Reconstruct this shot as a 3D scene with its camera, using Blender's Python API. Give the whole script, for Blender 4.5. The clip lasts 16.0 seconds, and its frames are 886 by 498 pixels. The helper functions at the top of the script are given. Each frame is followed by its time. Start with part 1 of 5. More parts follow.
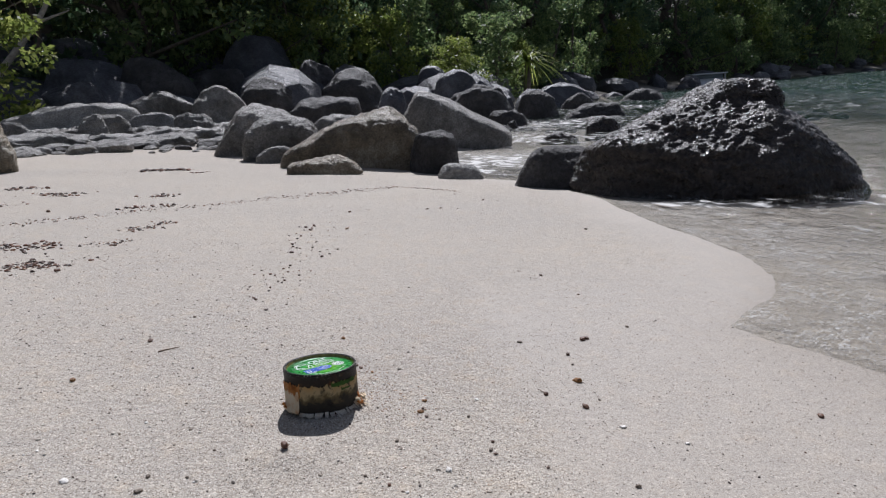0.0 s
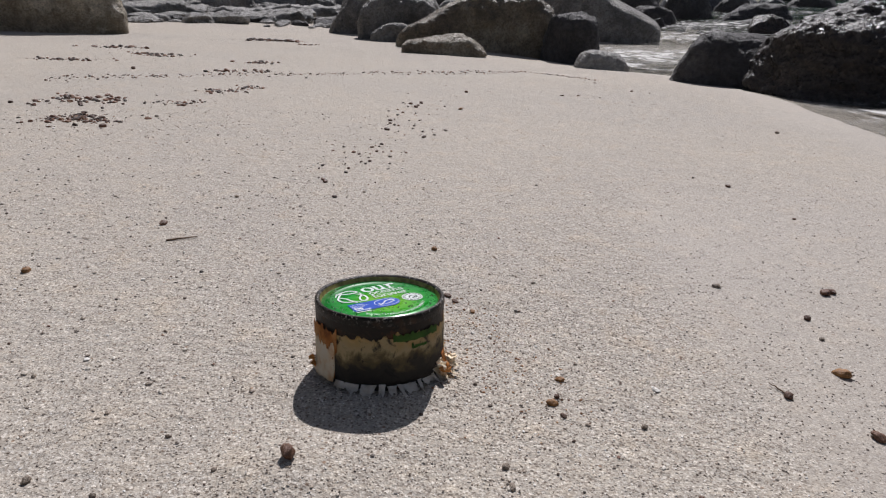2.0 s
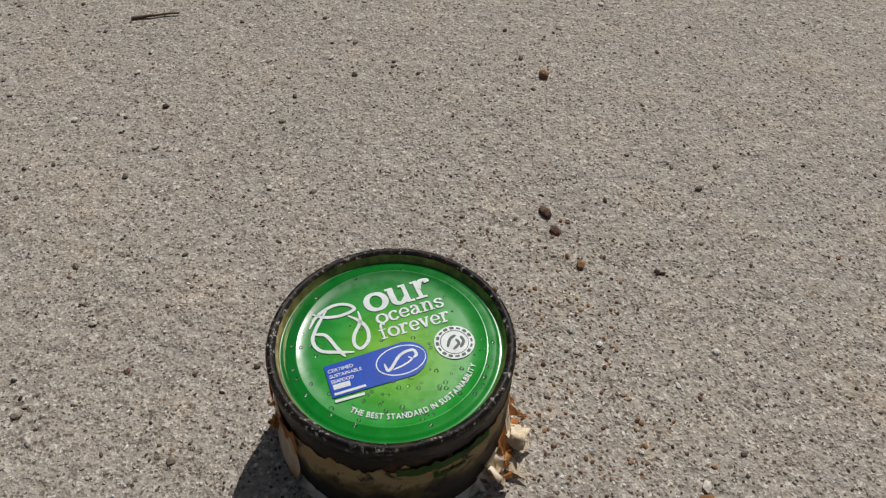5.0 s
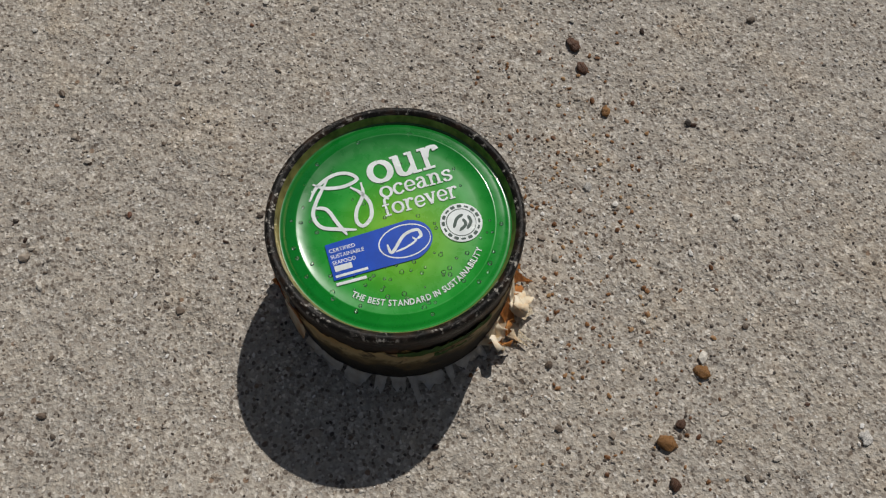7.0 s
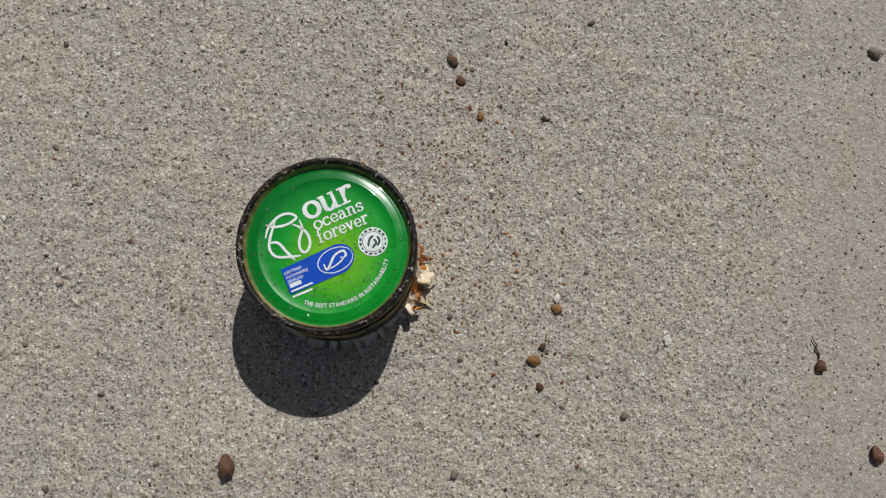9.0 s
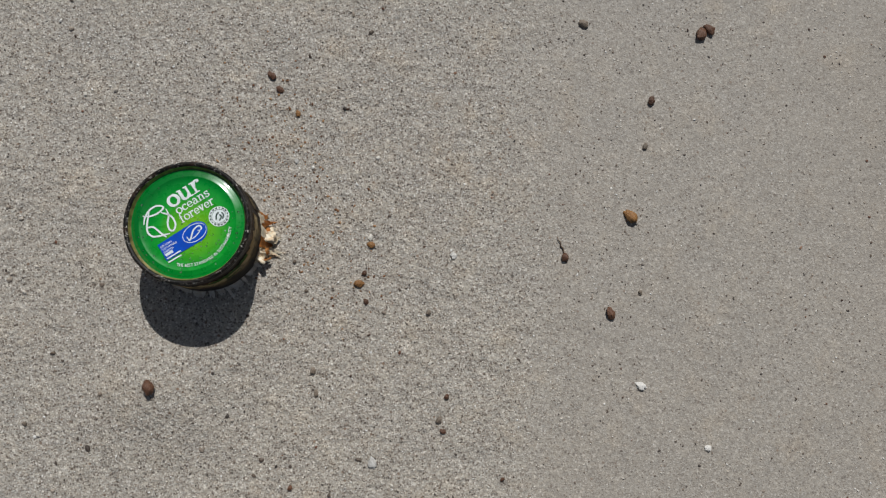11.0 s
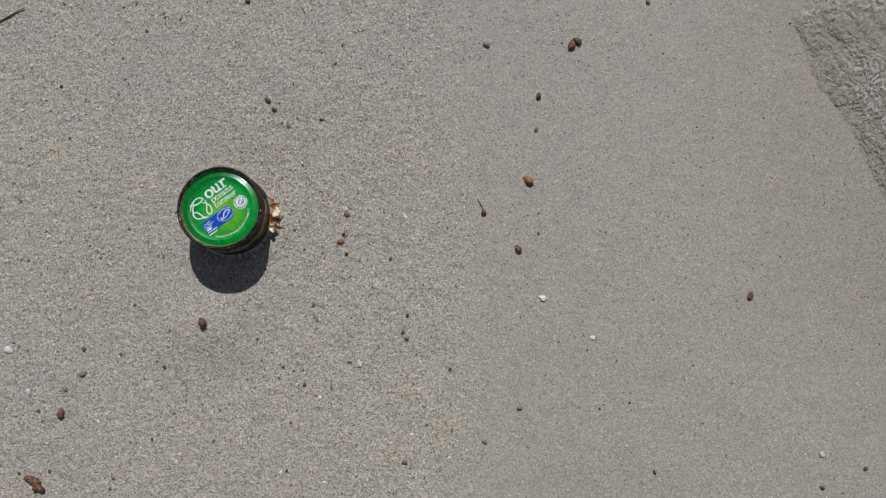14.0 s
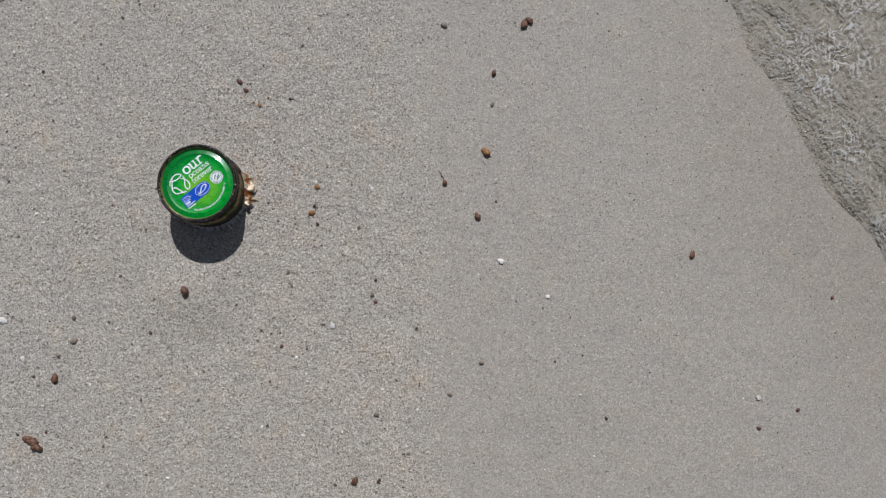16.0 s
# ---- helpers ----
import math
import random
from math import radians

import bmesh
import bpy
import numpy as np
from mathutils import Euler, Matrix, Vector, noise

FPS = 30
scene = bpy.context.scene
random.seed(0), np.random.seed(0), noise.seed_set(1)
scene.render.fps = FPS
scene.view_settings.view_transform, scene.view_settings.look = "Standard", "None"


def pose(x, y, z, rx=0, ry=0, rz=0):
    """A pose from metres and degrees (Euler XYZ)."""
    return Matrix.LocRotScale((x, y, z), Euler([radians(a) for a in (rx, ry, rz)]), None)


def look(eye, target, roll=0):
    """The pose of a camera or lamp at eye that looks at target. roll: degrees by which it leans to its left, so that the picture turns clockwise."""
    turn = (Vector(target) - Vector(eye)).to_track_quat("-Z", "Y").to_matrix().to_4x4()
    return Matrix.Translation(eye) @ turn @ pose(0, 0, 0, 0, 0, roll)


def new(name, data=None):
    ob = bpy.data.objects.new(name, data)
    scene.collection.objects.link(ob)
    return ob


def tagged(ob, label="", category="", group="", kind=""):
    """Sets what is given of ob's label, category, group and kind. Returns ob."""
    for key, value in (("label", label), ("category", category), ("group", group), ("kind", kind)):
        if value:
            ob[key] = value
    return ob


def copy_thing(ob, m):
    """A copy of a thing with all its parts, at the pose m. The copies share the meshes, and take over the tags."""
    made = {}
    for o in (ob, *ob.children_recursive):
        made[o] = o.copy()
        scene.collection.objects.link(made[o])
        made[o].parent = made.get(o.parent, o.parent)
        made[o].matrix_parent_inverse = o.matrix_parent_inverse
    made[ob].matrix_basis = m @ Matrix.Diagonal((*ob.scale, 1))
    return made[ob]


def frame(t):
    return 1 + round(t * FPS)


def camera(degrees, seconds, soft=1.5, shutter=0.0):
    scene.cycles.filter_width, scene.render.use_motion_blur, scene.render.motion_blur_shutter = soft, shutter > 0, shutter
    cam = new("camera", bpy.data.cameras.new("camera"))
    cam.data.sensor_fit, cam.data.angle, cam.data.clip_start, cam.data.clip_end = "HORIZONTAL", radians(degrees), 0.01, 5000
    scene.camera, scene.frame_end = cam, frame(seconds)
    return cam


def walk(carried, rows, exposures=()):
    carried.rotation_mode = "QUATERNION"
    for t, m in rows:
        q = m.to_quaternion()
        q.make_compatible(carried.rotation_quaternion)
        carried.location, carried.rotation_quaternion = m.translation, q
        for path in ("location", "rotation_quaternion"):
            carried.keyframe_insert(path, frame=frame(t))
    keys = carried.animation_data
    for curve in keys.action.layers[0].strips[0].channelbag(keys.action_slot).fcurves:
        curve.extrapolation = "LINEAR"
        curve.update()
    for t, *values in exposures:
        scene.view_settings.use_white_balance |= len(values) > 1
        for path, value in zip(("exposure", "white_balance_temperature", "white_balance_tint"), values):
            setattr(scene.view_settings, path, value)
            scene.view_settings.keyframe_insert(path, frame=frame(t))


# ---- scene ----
cam = camera(65.2, 16.0, soft=1.2)
# the beach face falls 3.5 degrees towards the water; path and plan are laid out on it
TILT = Matrix.Rotation(radians(3.5), 4, Vector((0.31, 0.95, 0.0)))
PATH = [
    (0, (-0.177, -0.767, 0.358), (0.611, 1.022, -0.065), -0.6),
    (0.5, (-0.101, -0.654, 0.345), (0.617, 1.151, -0.13), -0.1),
    (1, (-0.06, -0.556, 0.31), (0.596, 1.265, -0.193), 0.9),
    (1.5, (-0.06, -0.48, 0.267), (0.541, 1.346, -0.283), 1.8),
    (2, (-0.065, -0.418, 0.241), (0.4, 1.402, -0.445), 2.3),
    (2.5, (-0.058, -0.367, 0.236), (0.308, 1.396, -0.633), 2.4),
    (3, (-0.037, -0.304, 0.225), (0.252, 1.412, -0.763), 2.9),
    (3.5, (-0.024, -0.257, 0.218), (0.225, 1.371, -0.917), 4.3),
    (4, (-0.01, -0.203, 0.233), (0.188, 1.31, -1.06), 3.3),
    (6.5, (0.012, -0.091, 0.262), (0.047, 0.744, -1.555), 4.4),
    (7, (0.011, -0.085, 0.264), (0.052, 0.577, -1.623), 4.3),
    (7.5, (0.012, -0.081, 0.277), (0.029, 0.48, -1.643), 1.8),
    (8, (0.018, -0.072, 0.307), (0.074, 0.277, -1.662), 8.3),
    (8.5, (0.027, -0.058, 0.345), (0.109, 0.207, -1.636), 13.5),
    (9, (0.035, -0.048, 0.38), (0.153, 0.195, -1.601), 20.0),
    (9.5, (0.05, -0.05, 0.405), (0.207, 0.126, -1.58), 34.3),
    (10, (0.083, -0.066, 0.44), (0.241, 0.083, -1.549), 35.8),
    (12.5, (0.166, -0.116, 0.663), (0.239, -0.028, -1.334), 22.3),
    (13, (0.175, -0.123, 0.695), (0.219, -0.064, -1.303), 17.7),
    (13.5, (0.167, -0.132, 0.729), (0.234, -0.071, -1.268), 28.8),
    (14, (0.165, -0.14, 0.759), (0.266, -0.064, -1.237), 34.0),
    (14.5, (0.176, -0.147, 0.781), (0.272, -0.07, -1.216), 32.0),
    (15, (0.173, -0.153, 0.798), (0.286, -0.096, -1.198), 44.0),
    (15.5, (0.173, -0.157, 0.808), (0.297, -0.128, -1.188), 56.8),
    (16, (0.181, -0.164, 0.818), (0.3, -0.155, -1.178), 65.3),
]
walk(cam, [(t, TILT @ look(eye, target, roll)) for t, eye, target, roll in PATH],
     exposures=[(0.0, 0.04, 5850, 15), (1.5, -0.07, 6000, 16), (2.5, -0.15, 6250, 16), (3.5, -0.36, 6400, 13), (7.0, -0.75, 6450, 11), (8.5, -0.56, 6360, 10), (9.5, -0.59, 6240, 9),
                (12.5, -0.61, 6010, 9), (14.5, -0.60, 5900, 9), (16.0, -0.46, 5820, 11)])
# ---------------- world, sun, exposure ----------------
SUN_DIR = (TILT.to_3x3() @ Vector((0.017, 0.041, 0.050))).normalized()
world = bpy.data.worlds.new("sky")
scene.world = world
world.use_nodes = True
wn = world.node_tree
sky = wn.nodes.new("ShaderNodeTexSky")
sky.sky_type = "NISHITA"
sky.sun_disc = False
sky.sun_elevation = math.asin(SUN_DIR.z)
sky.sun_rotation = math.atan2(SUN_DIR.x, SUN_DIR.y)
soft_sky = wn.nodes.new("ShaderNodeHueSaturation")
soft_sky.inputs["Saturation"].default_value = 0.6
wn.links.new(sky.outputs[0], soft_sky.inputs["Color"])
wn.links.new(soft_sky.outputs[0], wn.nodes["Background"].inputs[0])
wn.nodes["Background"].inputs[1].default_value = 0.045
sun_data = bpy.data.lights.new("sun", "SUN")
sun_data.energy = 4.4
sun_data.angle = radians(0.5)
sun_data.color = (1.0, 0.965, 0.91)
sun = new("sun", sun_data)
sun.matrix_world = look(SUN_DIR * 30, (0, 0, 0))


# ---------------- small helpers ----------------
def W(x, y, h=0.0):
    """A point of the beach face (metres from the tin, height above the sand) in the world."""
    return TILT @ Vector((x, y, h))


def obj_from(name, bm, material, smooth=True):
    me = bpy.data.meshes.new(name)
    bm.to_mesh(me)
    bm.free()
    if smooth:
        me.polygons.foreach_set("use_smooth", [True] * len(me.polygons))
    if material:
        me.materials.append(material)
    return new(name, me)


def part(name, bm, material, parent, label="", smooth=True):
    ob = obj_from(name, bm, material, smooth)
    ob.parent = parent
    if label:
        ob["label"] = label
    return ob


def smoothstep(a, b, v):
    k = min(1.0, max(0.0, (v - a) / (b - a)))
    return k * k * (3 - 2 * k)


def nstep(a, b, v):
    k = np.clip((v - a) / (b - a), 0, 1)
    return k * k * (3 - 2 * k)


# ---------------- materials ----------------
class Mat:
    """A small wrapper that makes node materials short to write."""

    def __init__(self, name):
        self.m = bpy.data.materials.new(name)
        self.m.use_nodes = True
        self.t = self.m.node_tree
        self.b = self.t.nodes["Principled BSDF"]
        self.out = self.t.nodes["Material Output"]

    def n(self, kind, **kw):
        node = self.t.nodes.new(kind)
        for k, v in kw.items():
            node.inputs[k].default_value = v
        return node

    def l(self, a, b):
        self.t.links.new(a, b)

    def pos(self, local=False):
        if local:
            return self.n("ShaderNodeTexCoord").outputs["Object"]
        return self.n("ShaderNodeNewGeometry").outputs["Position"]

    def noise(self, vec, scale, detail=4.0, rough=0.55, dist=0.0):
        node = self.n("ShaderNodeTexNoise", Scale=scale, Detail=detail, Roughness=rough, Distortion=dist)
        self.l(vec, node.inputs["Vector"])
        return node.outputs["Fac"]

    def ramp(self, fac, stops, ease=False):
        node = self.n("ShaderNodeValToRGB")
        r = node.color_ramp
        if ease:
            r.interpolation = "EASE"
        while len(r.elements) < len(stops):
            r.elements.new(0.5)
        for e, (p, c) in zip(r.elements, stops):
            e.position = p
            e.color = (*c, 1) if len(c) == 3 else (c[0], c[0], c[0], 1)
        self.l(fac, node.inputs[0])
        return node.outputs[0]

    def mix(self, fac, a, b, mode="MIX"):
        node = self.n("ShaderNodeMix")
        node.data_type = "RGBA"
        node.blend_type = mode
        for v, i in ((fac, 0), (a, 6), (b, 7)):
            if isinstance(v, (int, float)):
                node.inputs[i].default_value = v
            elif isinstance(v, tuple):
                node.inputs[i].default_value = (*v, 1)
            else:
                self.l(v, node.inputs[i])
        return node.outputs[2]

    def math(self, op, a, b=0.0, c=None):
        node = self.n("ShaderNodeMath")
        node.operation = op
        for i, v in enumerate((a, b, c)):
            if v is None:
                continue
            if isinstance(v, (int, float)):
                node.inputs[i].default_value = v
            else:
                self.l(v, node.inputs[i])
        return node.outputs[0]

    def bump(self, height, strength, distance, normal=None):
        node = self.n("ShaderNodeBump", Strength=strength, Distance=distance)
        self.l(height, node.inputs["Height"])
        if normal:
            self.l(normal, node.inputs["Normal"])
        return node.outputs[0]

    def set(self, **kw):
        for k, v in kw.items():
            k = k.replace("_", " ")
            if isinstance(v, (int, float)):
                self.b.inputs[k].default_value = v
            elif isinstance(v, tuple):
                self.b.inputs[k].default_value = (*v, 1)
            else:
                self.l(v, self.b.inputs[k])
        return self.m


def sand_material():
    k = Mat("coarse_coral_sand")
    p = k.pos()
    wet = k.n("ShaderNodeAttribute")
    wet.attribute_name = "wet"
    w = wet.outputs["Fac"]
    dry = k.math("SUBTRACT", 1.0, k.math("MINIMUM", k.math("MULTIPLY", w, 2.2), 0.8))
    cells = k.n("ShaderNodeTexVoronoi", Scale=1000.0)
    k.l(p, cells.inputs["Vector"])
    sep = k.n("ShaderNodeSeparateColor")
    k.l(cells.outputs["Color"], sep.inputs[0])
    grain = k.ramp(sep.outputs[0], [(0.0, (0.22, 0.19, 0.16)), (0.07, (0.32, 0.283, 0.245)), (0.2, (0.40, 0.365, 0.323)),
                                    (0.55, (0.45, 0.42, 0.375)), (0.85, (0.525, 0.50, 0.455)), (1.0, (0.70, 0.68, 0.64))])
    # coarser grains, each with its own tone, from buff and rose to grey
    coarse = k.n("ShaderNodeTexVoronoi", Scale=520.0)
    k.l(p, coarse.inputs["Vector"])
    sep3 = k.n("ShaderNodeSeparateColor")
    k.l(coarse.outputs["Color"], sep3.inputs[0])
    tone = k.ramp(sep3.outputs[0], [(0.0, (0.80, 0.775, 0.75)), (0.2, (0.93, 0.915, 0.90)), (0.6, (1.02, 1.00, 0.97)), (0.9, (1.08, 1.05, 1.00)), (1.0, (1.18, 1.16, 1.13))])
    col = k.mix(1.0, grain, tone, "MULTIPLY")
    specks = k.n("ShaderNodeTexVoronoi", Scale=330.0)
    k.l(p, specks.inputs["Vector"])
    sep2 = k.n("ShaderNodeSeparateColor")
    k.l(specks.outputs["Color"], sep2.inputs[0])
    near = k.math("LESS_THAN", specks.outputs["Distance"], 0.34)
    dark = k.math("MULTIPLY", k.math("GREATER_THAN", sep2.outputs[1], 0.93), near)
    husk = k.ramp(sep2.outputs[0], [(0.0, (0.05, 0.04, 0.034)), (0.6, (0.13, 0.09, 0.065)), (1.0, (0.26, 0.15, 0.08))])
    col = k.mix(k.math("MULTIPLY", dark, 0.72), col, husk)
    # dark dots painted for the small shadows between coarse grains
    shaded_pits = k.n("ShaderNodeTexVoronoi", Scale=560.0)
    k.l(p, shaded_pits.inputs["Vector"])
    sep4 = k.n("ShaderNodeSeparateColor")
    k.l(shaded_pits.outputs["Color"], sep4.inputs[0])
    pit_shade = k.math("MULTIPLY", k.math("GREATER_THAN", k.math("ADD", sep4.outputs[0], k.math("MULTIPLY", k.noise(p, 22.0, 3.0), 0.2)), 0.955), k.math("LESS_THAN", shaded_pits.outputs["Distance"], 0.42))
    col = k.mix(k.math("MULTIPLY", pit_shade, k.math("ADD", 0.3, k.math("MULTIPLY", dry, 0.42))), col, (0.10, 0.075, 0.058))
    pale = k.math("MULTIPLY", k.math("GREATER_THAN", sep2.outputs[2], 0.94), near)
    col = k.mix(k.math("MULTIPLY", pale, 0.7), col, (0.80, 0.75, 0.68))
    blot = k.ramp(k.noise(p, 28.0, 6.0, 0.65), [(0.3, (0.95, 0.95, 0.95)), (0.55, (1.01, 1.0, 0.98)), (0.78, (1.11, 1.03, 0.92))])
    col = k.mix(1.0, col, blot, "MULTIPLY")
    big = k.ramp(k.noise(p, 1.3, 4.0), [(0.3, (0.95, 0.95, 0.96)), (0.7, (1.05, 1.03, 1.0))])
    col = k.mix(1.0, col, big, "MULTIPLY")
    col = k.mix(k.math("MULTIPLY", k.math("SUBTRACT", 1.0, dry), 0.5), col, (0.435, 0.40, 0.355))
    wetted = k.mix(1.0, col, (0.76, 0.72, 0.675), "MULTIPLY")
    col = k.mix(w, col, wetted)
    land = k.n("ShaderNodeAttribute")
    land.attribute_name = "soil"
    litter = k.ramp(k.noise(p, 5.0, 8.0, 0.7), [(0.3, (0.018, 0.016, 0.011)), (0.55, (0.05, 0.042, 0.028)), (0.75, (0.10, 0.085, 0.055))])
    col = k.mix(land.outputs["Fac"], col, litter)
    b1 = k.bump(cells.outputs["Distance"], 0.3, 0.0008)
    b2 = k.bump(k.noise(p, 300.0, 3.0, 0.6), 0.6, 0.0022, b1)
    k.l(k.math("MULTIPLY", dry, 0.46), b2.node.inputs["Strength"])
    b3 = k.bump(k.noise(p, 115.0, 4.0, 0.6), 0.5, 0.0042, b2)
    k.l(k.math("MULTIPLY", dry, 0.7), b3.node.inputs["Strength"])
    b3 = k.bump(k.noise(p, 34.0, 5.0, 0.65), 0.28, 0.008, b3)
    k.l(k.math("MULTIPLY", dry, 0.28), b3.node.inputs["Strength"])
    b3 = k.bump(k.noise(p, 7.0, 4.0, 0.6), 0.22, 0.02, b3)
    rough = k.math("SUBTRACT", 0.9, k.math("MULTIPLY", w, 0.56))
    return k.set(Base_Color=col, Roughness=rough, Normal=b3, Specular_IOR_Level=0.4)


def water_material():
    k = Mat("clear_shore_water")
    p = k.pos()
    mp = k.n("ShaderNodeMapping")
    mp.inputs["Rotation"].default_value = (0, 0, radians(-18))
    mp.inputs["Scale"].default_value = (1.0, 0.45, 1.0)
    k.l(p, mp.inputs["Vector"])
    depth = k.n("ShaderNodeAttribute")
    depth.attribute_name = "depth"
    swell = k.bump(k.noise(mp.outputs[0], 2.2, 4.0, 0.6, 0.4), 0.5, 0.26)
    k.l(k.ramp(depth.outputs["Fac"], [(0.03, (0.03,)), (0.14, (0.7,))]), swell.node.inputs["Strength"])
    chop = k.bump(k.noise(mp.outputs[0], 9.0, 5.0, 0.6, 0.4), 0.5, 0.05, swell)
    k.l(k.ramp(depth.outputs["Fac"], [(0.0, (0.12,)), (0.045, (0.75,)), (0.3, (0.3,))]), chop.node.inputs["Strength"])
    h = k.bump(k.noise(mp.outputs[0], 42.0, 4.0, 0.6, 0.8), 0.42, 0.009, chop)
    k.l(k.ramp(depth.outputs["Fac"], [(0.0, (0.3,)), (0.02, (0.9,)), (0.08, (0.9,)), (0.3, (0.12,))]), h.node.inputs["Strength"])
    h = k.bump(k.noise(p, 120.0, 3.0, 0.55, 1.2), 0.5, 0.003, h)
    k.l(k.ramp(depth.outputs["Fac"], [(0.0, (0.35,)), (0.2, (0.1,))]), h.node.inputs["Strength"])
    glossy = k.n("ShaderNodeBsdfGlossy", Roughness=0.06)
    k.l(h, glossy.inputs["Normal"])
    clear = k.n("ShaderNodeBsdfTransparent")
    clear.inputs[0].default_value = (0.985, 0.99, 0.975, 1)
    murk = k.n("ShaderNodeBsdfDiffuse")
    murk.inputs[0].default_value = (0.008, 0.042, 0.03, 1)
    body = k.n("ShaderNodeMixShader")
    k.l(k.ramp(depth.outputs["Fac"], [(0.02, (0.0,)), (0.3, (0.88,))]), body.inputs[0])
    k.l(clear.outputs[0], body.inputs[1])
    k.l(murk.outputs[0], body.inputs[2])
    # one white serves real foam and painted glints alike
    foam_glint = k.n("ShaderNodeBsdfDiffuse")
    foam_glint.inputs[0].default_value = (0.74, 0.73, 0.70, 1)
    fa = k.n("ShaderNodeAttribute")
    fa.attribute_name = "foam_glint"
    # short bright curls where the ripples crest: foam plus painted sun caustics
    curl = k.math("ABSOLUTE", k.math("SUBTRACT", k.noise(p, 62.0, 2.0, 0.5, 1.6), 0.5))
    line = k.ramp(curl, [(0.0, (0.85,)), (0.022, (0.45,)), (0.045, (0.0,))])
    patch = k.ramp(k.noise(p, 11.0, 4.0), [(0.38, (0.12,)), (0.62, (1.0,))])
    lacy = k.math("MULTIPLY", k.math("MULTIPLY", line, patch), fa.outputs["Fac"])
    # white streaks painted for sun glitter and sky reflections, besides broken water
    surf_glitter = k.n("ShaderNodeAttribute")
    surf_glitter.attribute_name = "surf_glitter"
    glitter_noise = k.math("ADD", k.noise(mp.outputs[0], 13.0, 6.0, 0.7, 0.6), k.math("MULTIPLY", surf_glitter.outputs["Fac"], 0.24))
    broken = k.ramp(glitter_noise, [(0.66, (0.0,)), (0.78, (0.9,))])
    amount = k.math("MAXIMUM", lacy, broken)
    fres = k.n("ShaderNodeFresnel", IOR=1.33)
    k.l(h, fres.inputs["Normal"])
    top = k.n("ShaderNodeMixShader")
    k.l(fres.outputs[0], top.inputs[0])
    k.l(body.outputs[0], top.inputs[1])
    k.l(glossy.outputs[0], top.inputs[2])
    foamy = k.n("ShaderNodeMixShader")
    k.l(amount, foamy.inputs[0])
    k.l(top.outputs[0], foamy.inputs[1])
    k.l(foam_glint.outputs[0], foamy.inputs[2])
    k.l(foamy.outputs[0], k.out.inputs["Surface"])
    return k.m


def rock_material(name, dark, mid, light, scale=1.0, rough=0.8, bump=1.0, spots=None):
    k = Mat(name)
    p = k.pos()
    info = k.n("ShaderNodeObjectInfo")
    a = k.noise(p, 3.2 * scale, 8.0, 0.62, 0.3)
    col = k.ramp(a, [(0.28, dark), (0.5, mid), (0.72, light)])
    speck = k.noise(p, 62.0 * scale, 4.0, 0.75)
    col = k.mix(1.0, col, k.ramp(speck, [(0.32, (0.50, 0.49, 0.48)), (0.68, (1.32, 1.32, 1.32))]), "MULTIPLY")
    streak = k.noise(p, 11.0 * scale, 6.0, 0.7, 1.2)
    col = k.mix(k.math("MULTIPLY", k.ramp(streak, [(0.50, (0.0,)), (0.66, (1.0,))]), 0.65), col, dark)
    if spots:
        col = k.mix(k.math("MULTIPLY", k.ramp(k.noise(p, 5.0 * scale, 5.0, 0.6), [(0.55, (0.0,)), (0.68, (1.0,))]), 0.6), col, spots)
    tone = k.n("ShaderNodeMapRange")
    k.l(info.outputs["Random"], tone.inputs[0])
    tone.inputs[3].default_value = 0.82
    tone.inputs[4].default_value = 1.15
    hsv = k.n("ShaderNodeHueSaturation")
    k.l(col, hsv.inputs["Color"])
    k.l(tone.outputs[0], hsv.inputs["Value"])
    b = k.bump(k.noise(p, 13.0 * scale, 8.0, 0.7), 0.9 * bump, 0.07)
    b = k.bump(speck, 0.55 * bump, 0.008, b)
    rg = k.ramp(streak, [(0.3, (rough - 0.12,)), (0.7, (min(1.0, rough + 0.1),))])
    return k.set(Base_Color=hsv.outputs[0], Roughness=rg, Normal=b)


def wet_rock_material():
    k = Mat("wet_barnacled_rock")
    p = k.pos()
    mp = k.n("ShaderNodeMapping")
    mp.inputs["Rotation"].default_value = (radians(15), radians(32), radians(40))
    mp.inputs["Scale"].default_value = (1.0, 1.0, 3.2)
    k.l(p, mp.inputs["Vector"])
    layers = k.noise(mp.outputs[0], 13.0, 8.0, 0.72, 0.8)
    col = k.ramp(layers, [(0.3, (0.016, 0.014, 0.014)), (0.5, (0.032, 0.026, 0.023)), (0.74, (0.085, 0.066, 0.054))])
    crust = k.n("ShaderNodeTexVoronoi", Scale=85.0)
    k.l(p, crust.inputs["Vector"])
    sep = k.n("ShaderNodeSeparateColor")
    k.l(crust.outputs["Color"], sep.inputs[0])
    col = k.mix(k.math("MULTIPLY", k.math("GREATER_THAN", sep.outputs[0], 0.8), 0.5), col, (0.10, 0.088, 0.076))
    b = k.bump(layers, 0.8, 0.016)
    b = k.bump(crust.outputs["Distance"], 0.8, 0.009, b)
    b = k.bump(k.noise(p, 45.0, 6.0, 0.7), 0.8, 0.015, b)
    rg = k.ramp(k.noise(p, 22.0, 5.0), [(0.35, (0.22,)), (0.65, (0.55,))])
    return k.set(Base_Color=col, Roughness=rg, Normal=b, Specular_IOR_Level=0.5)


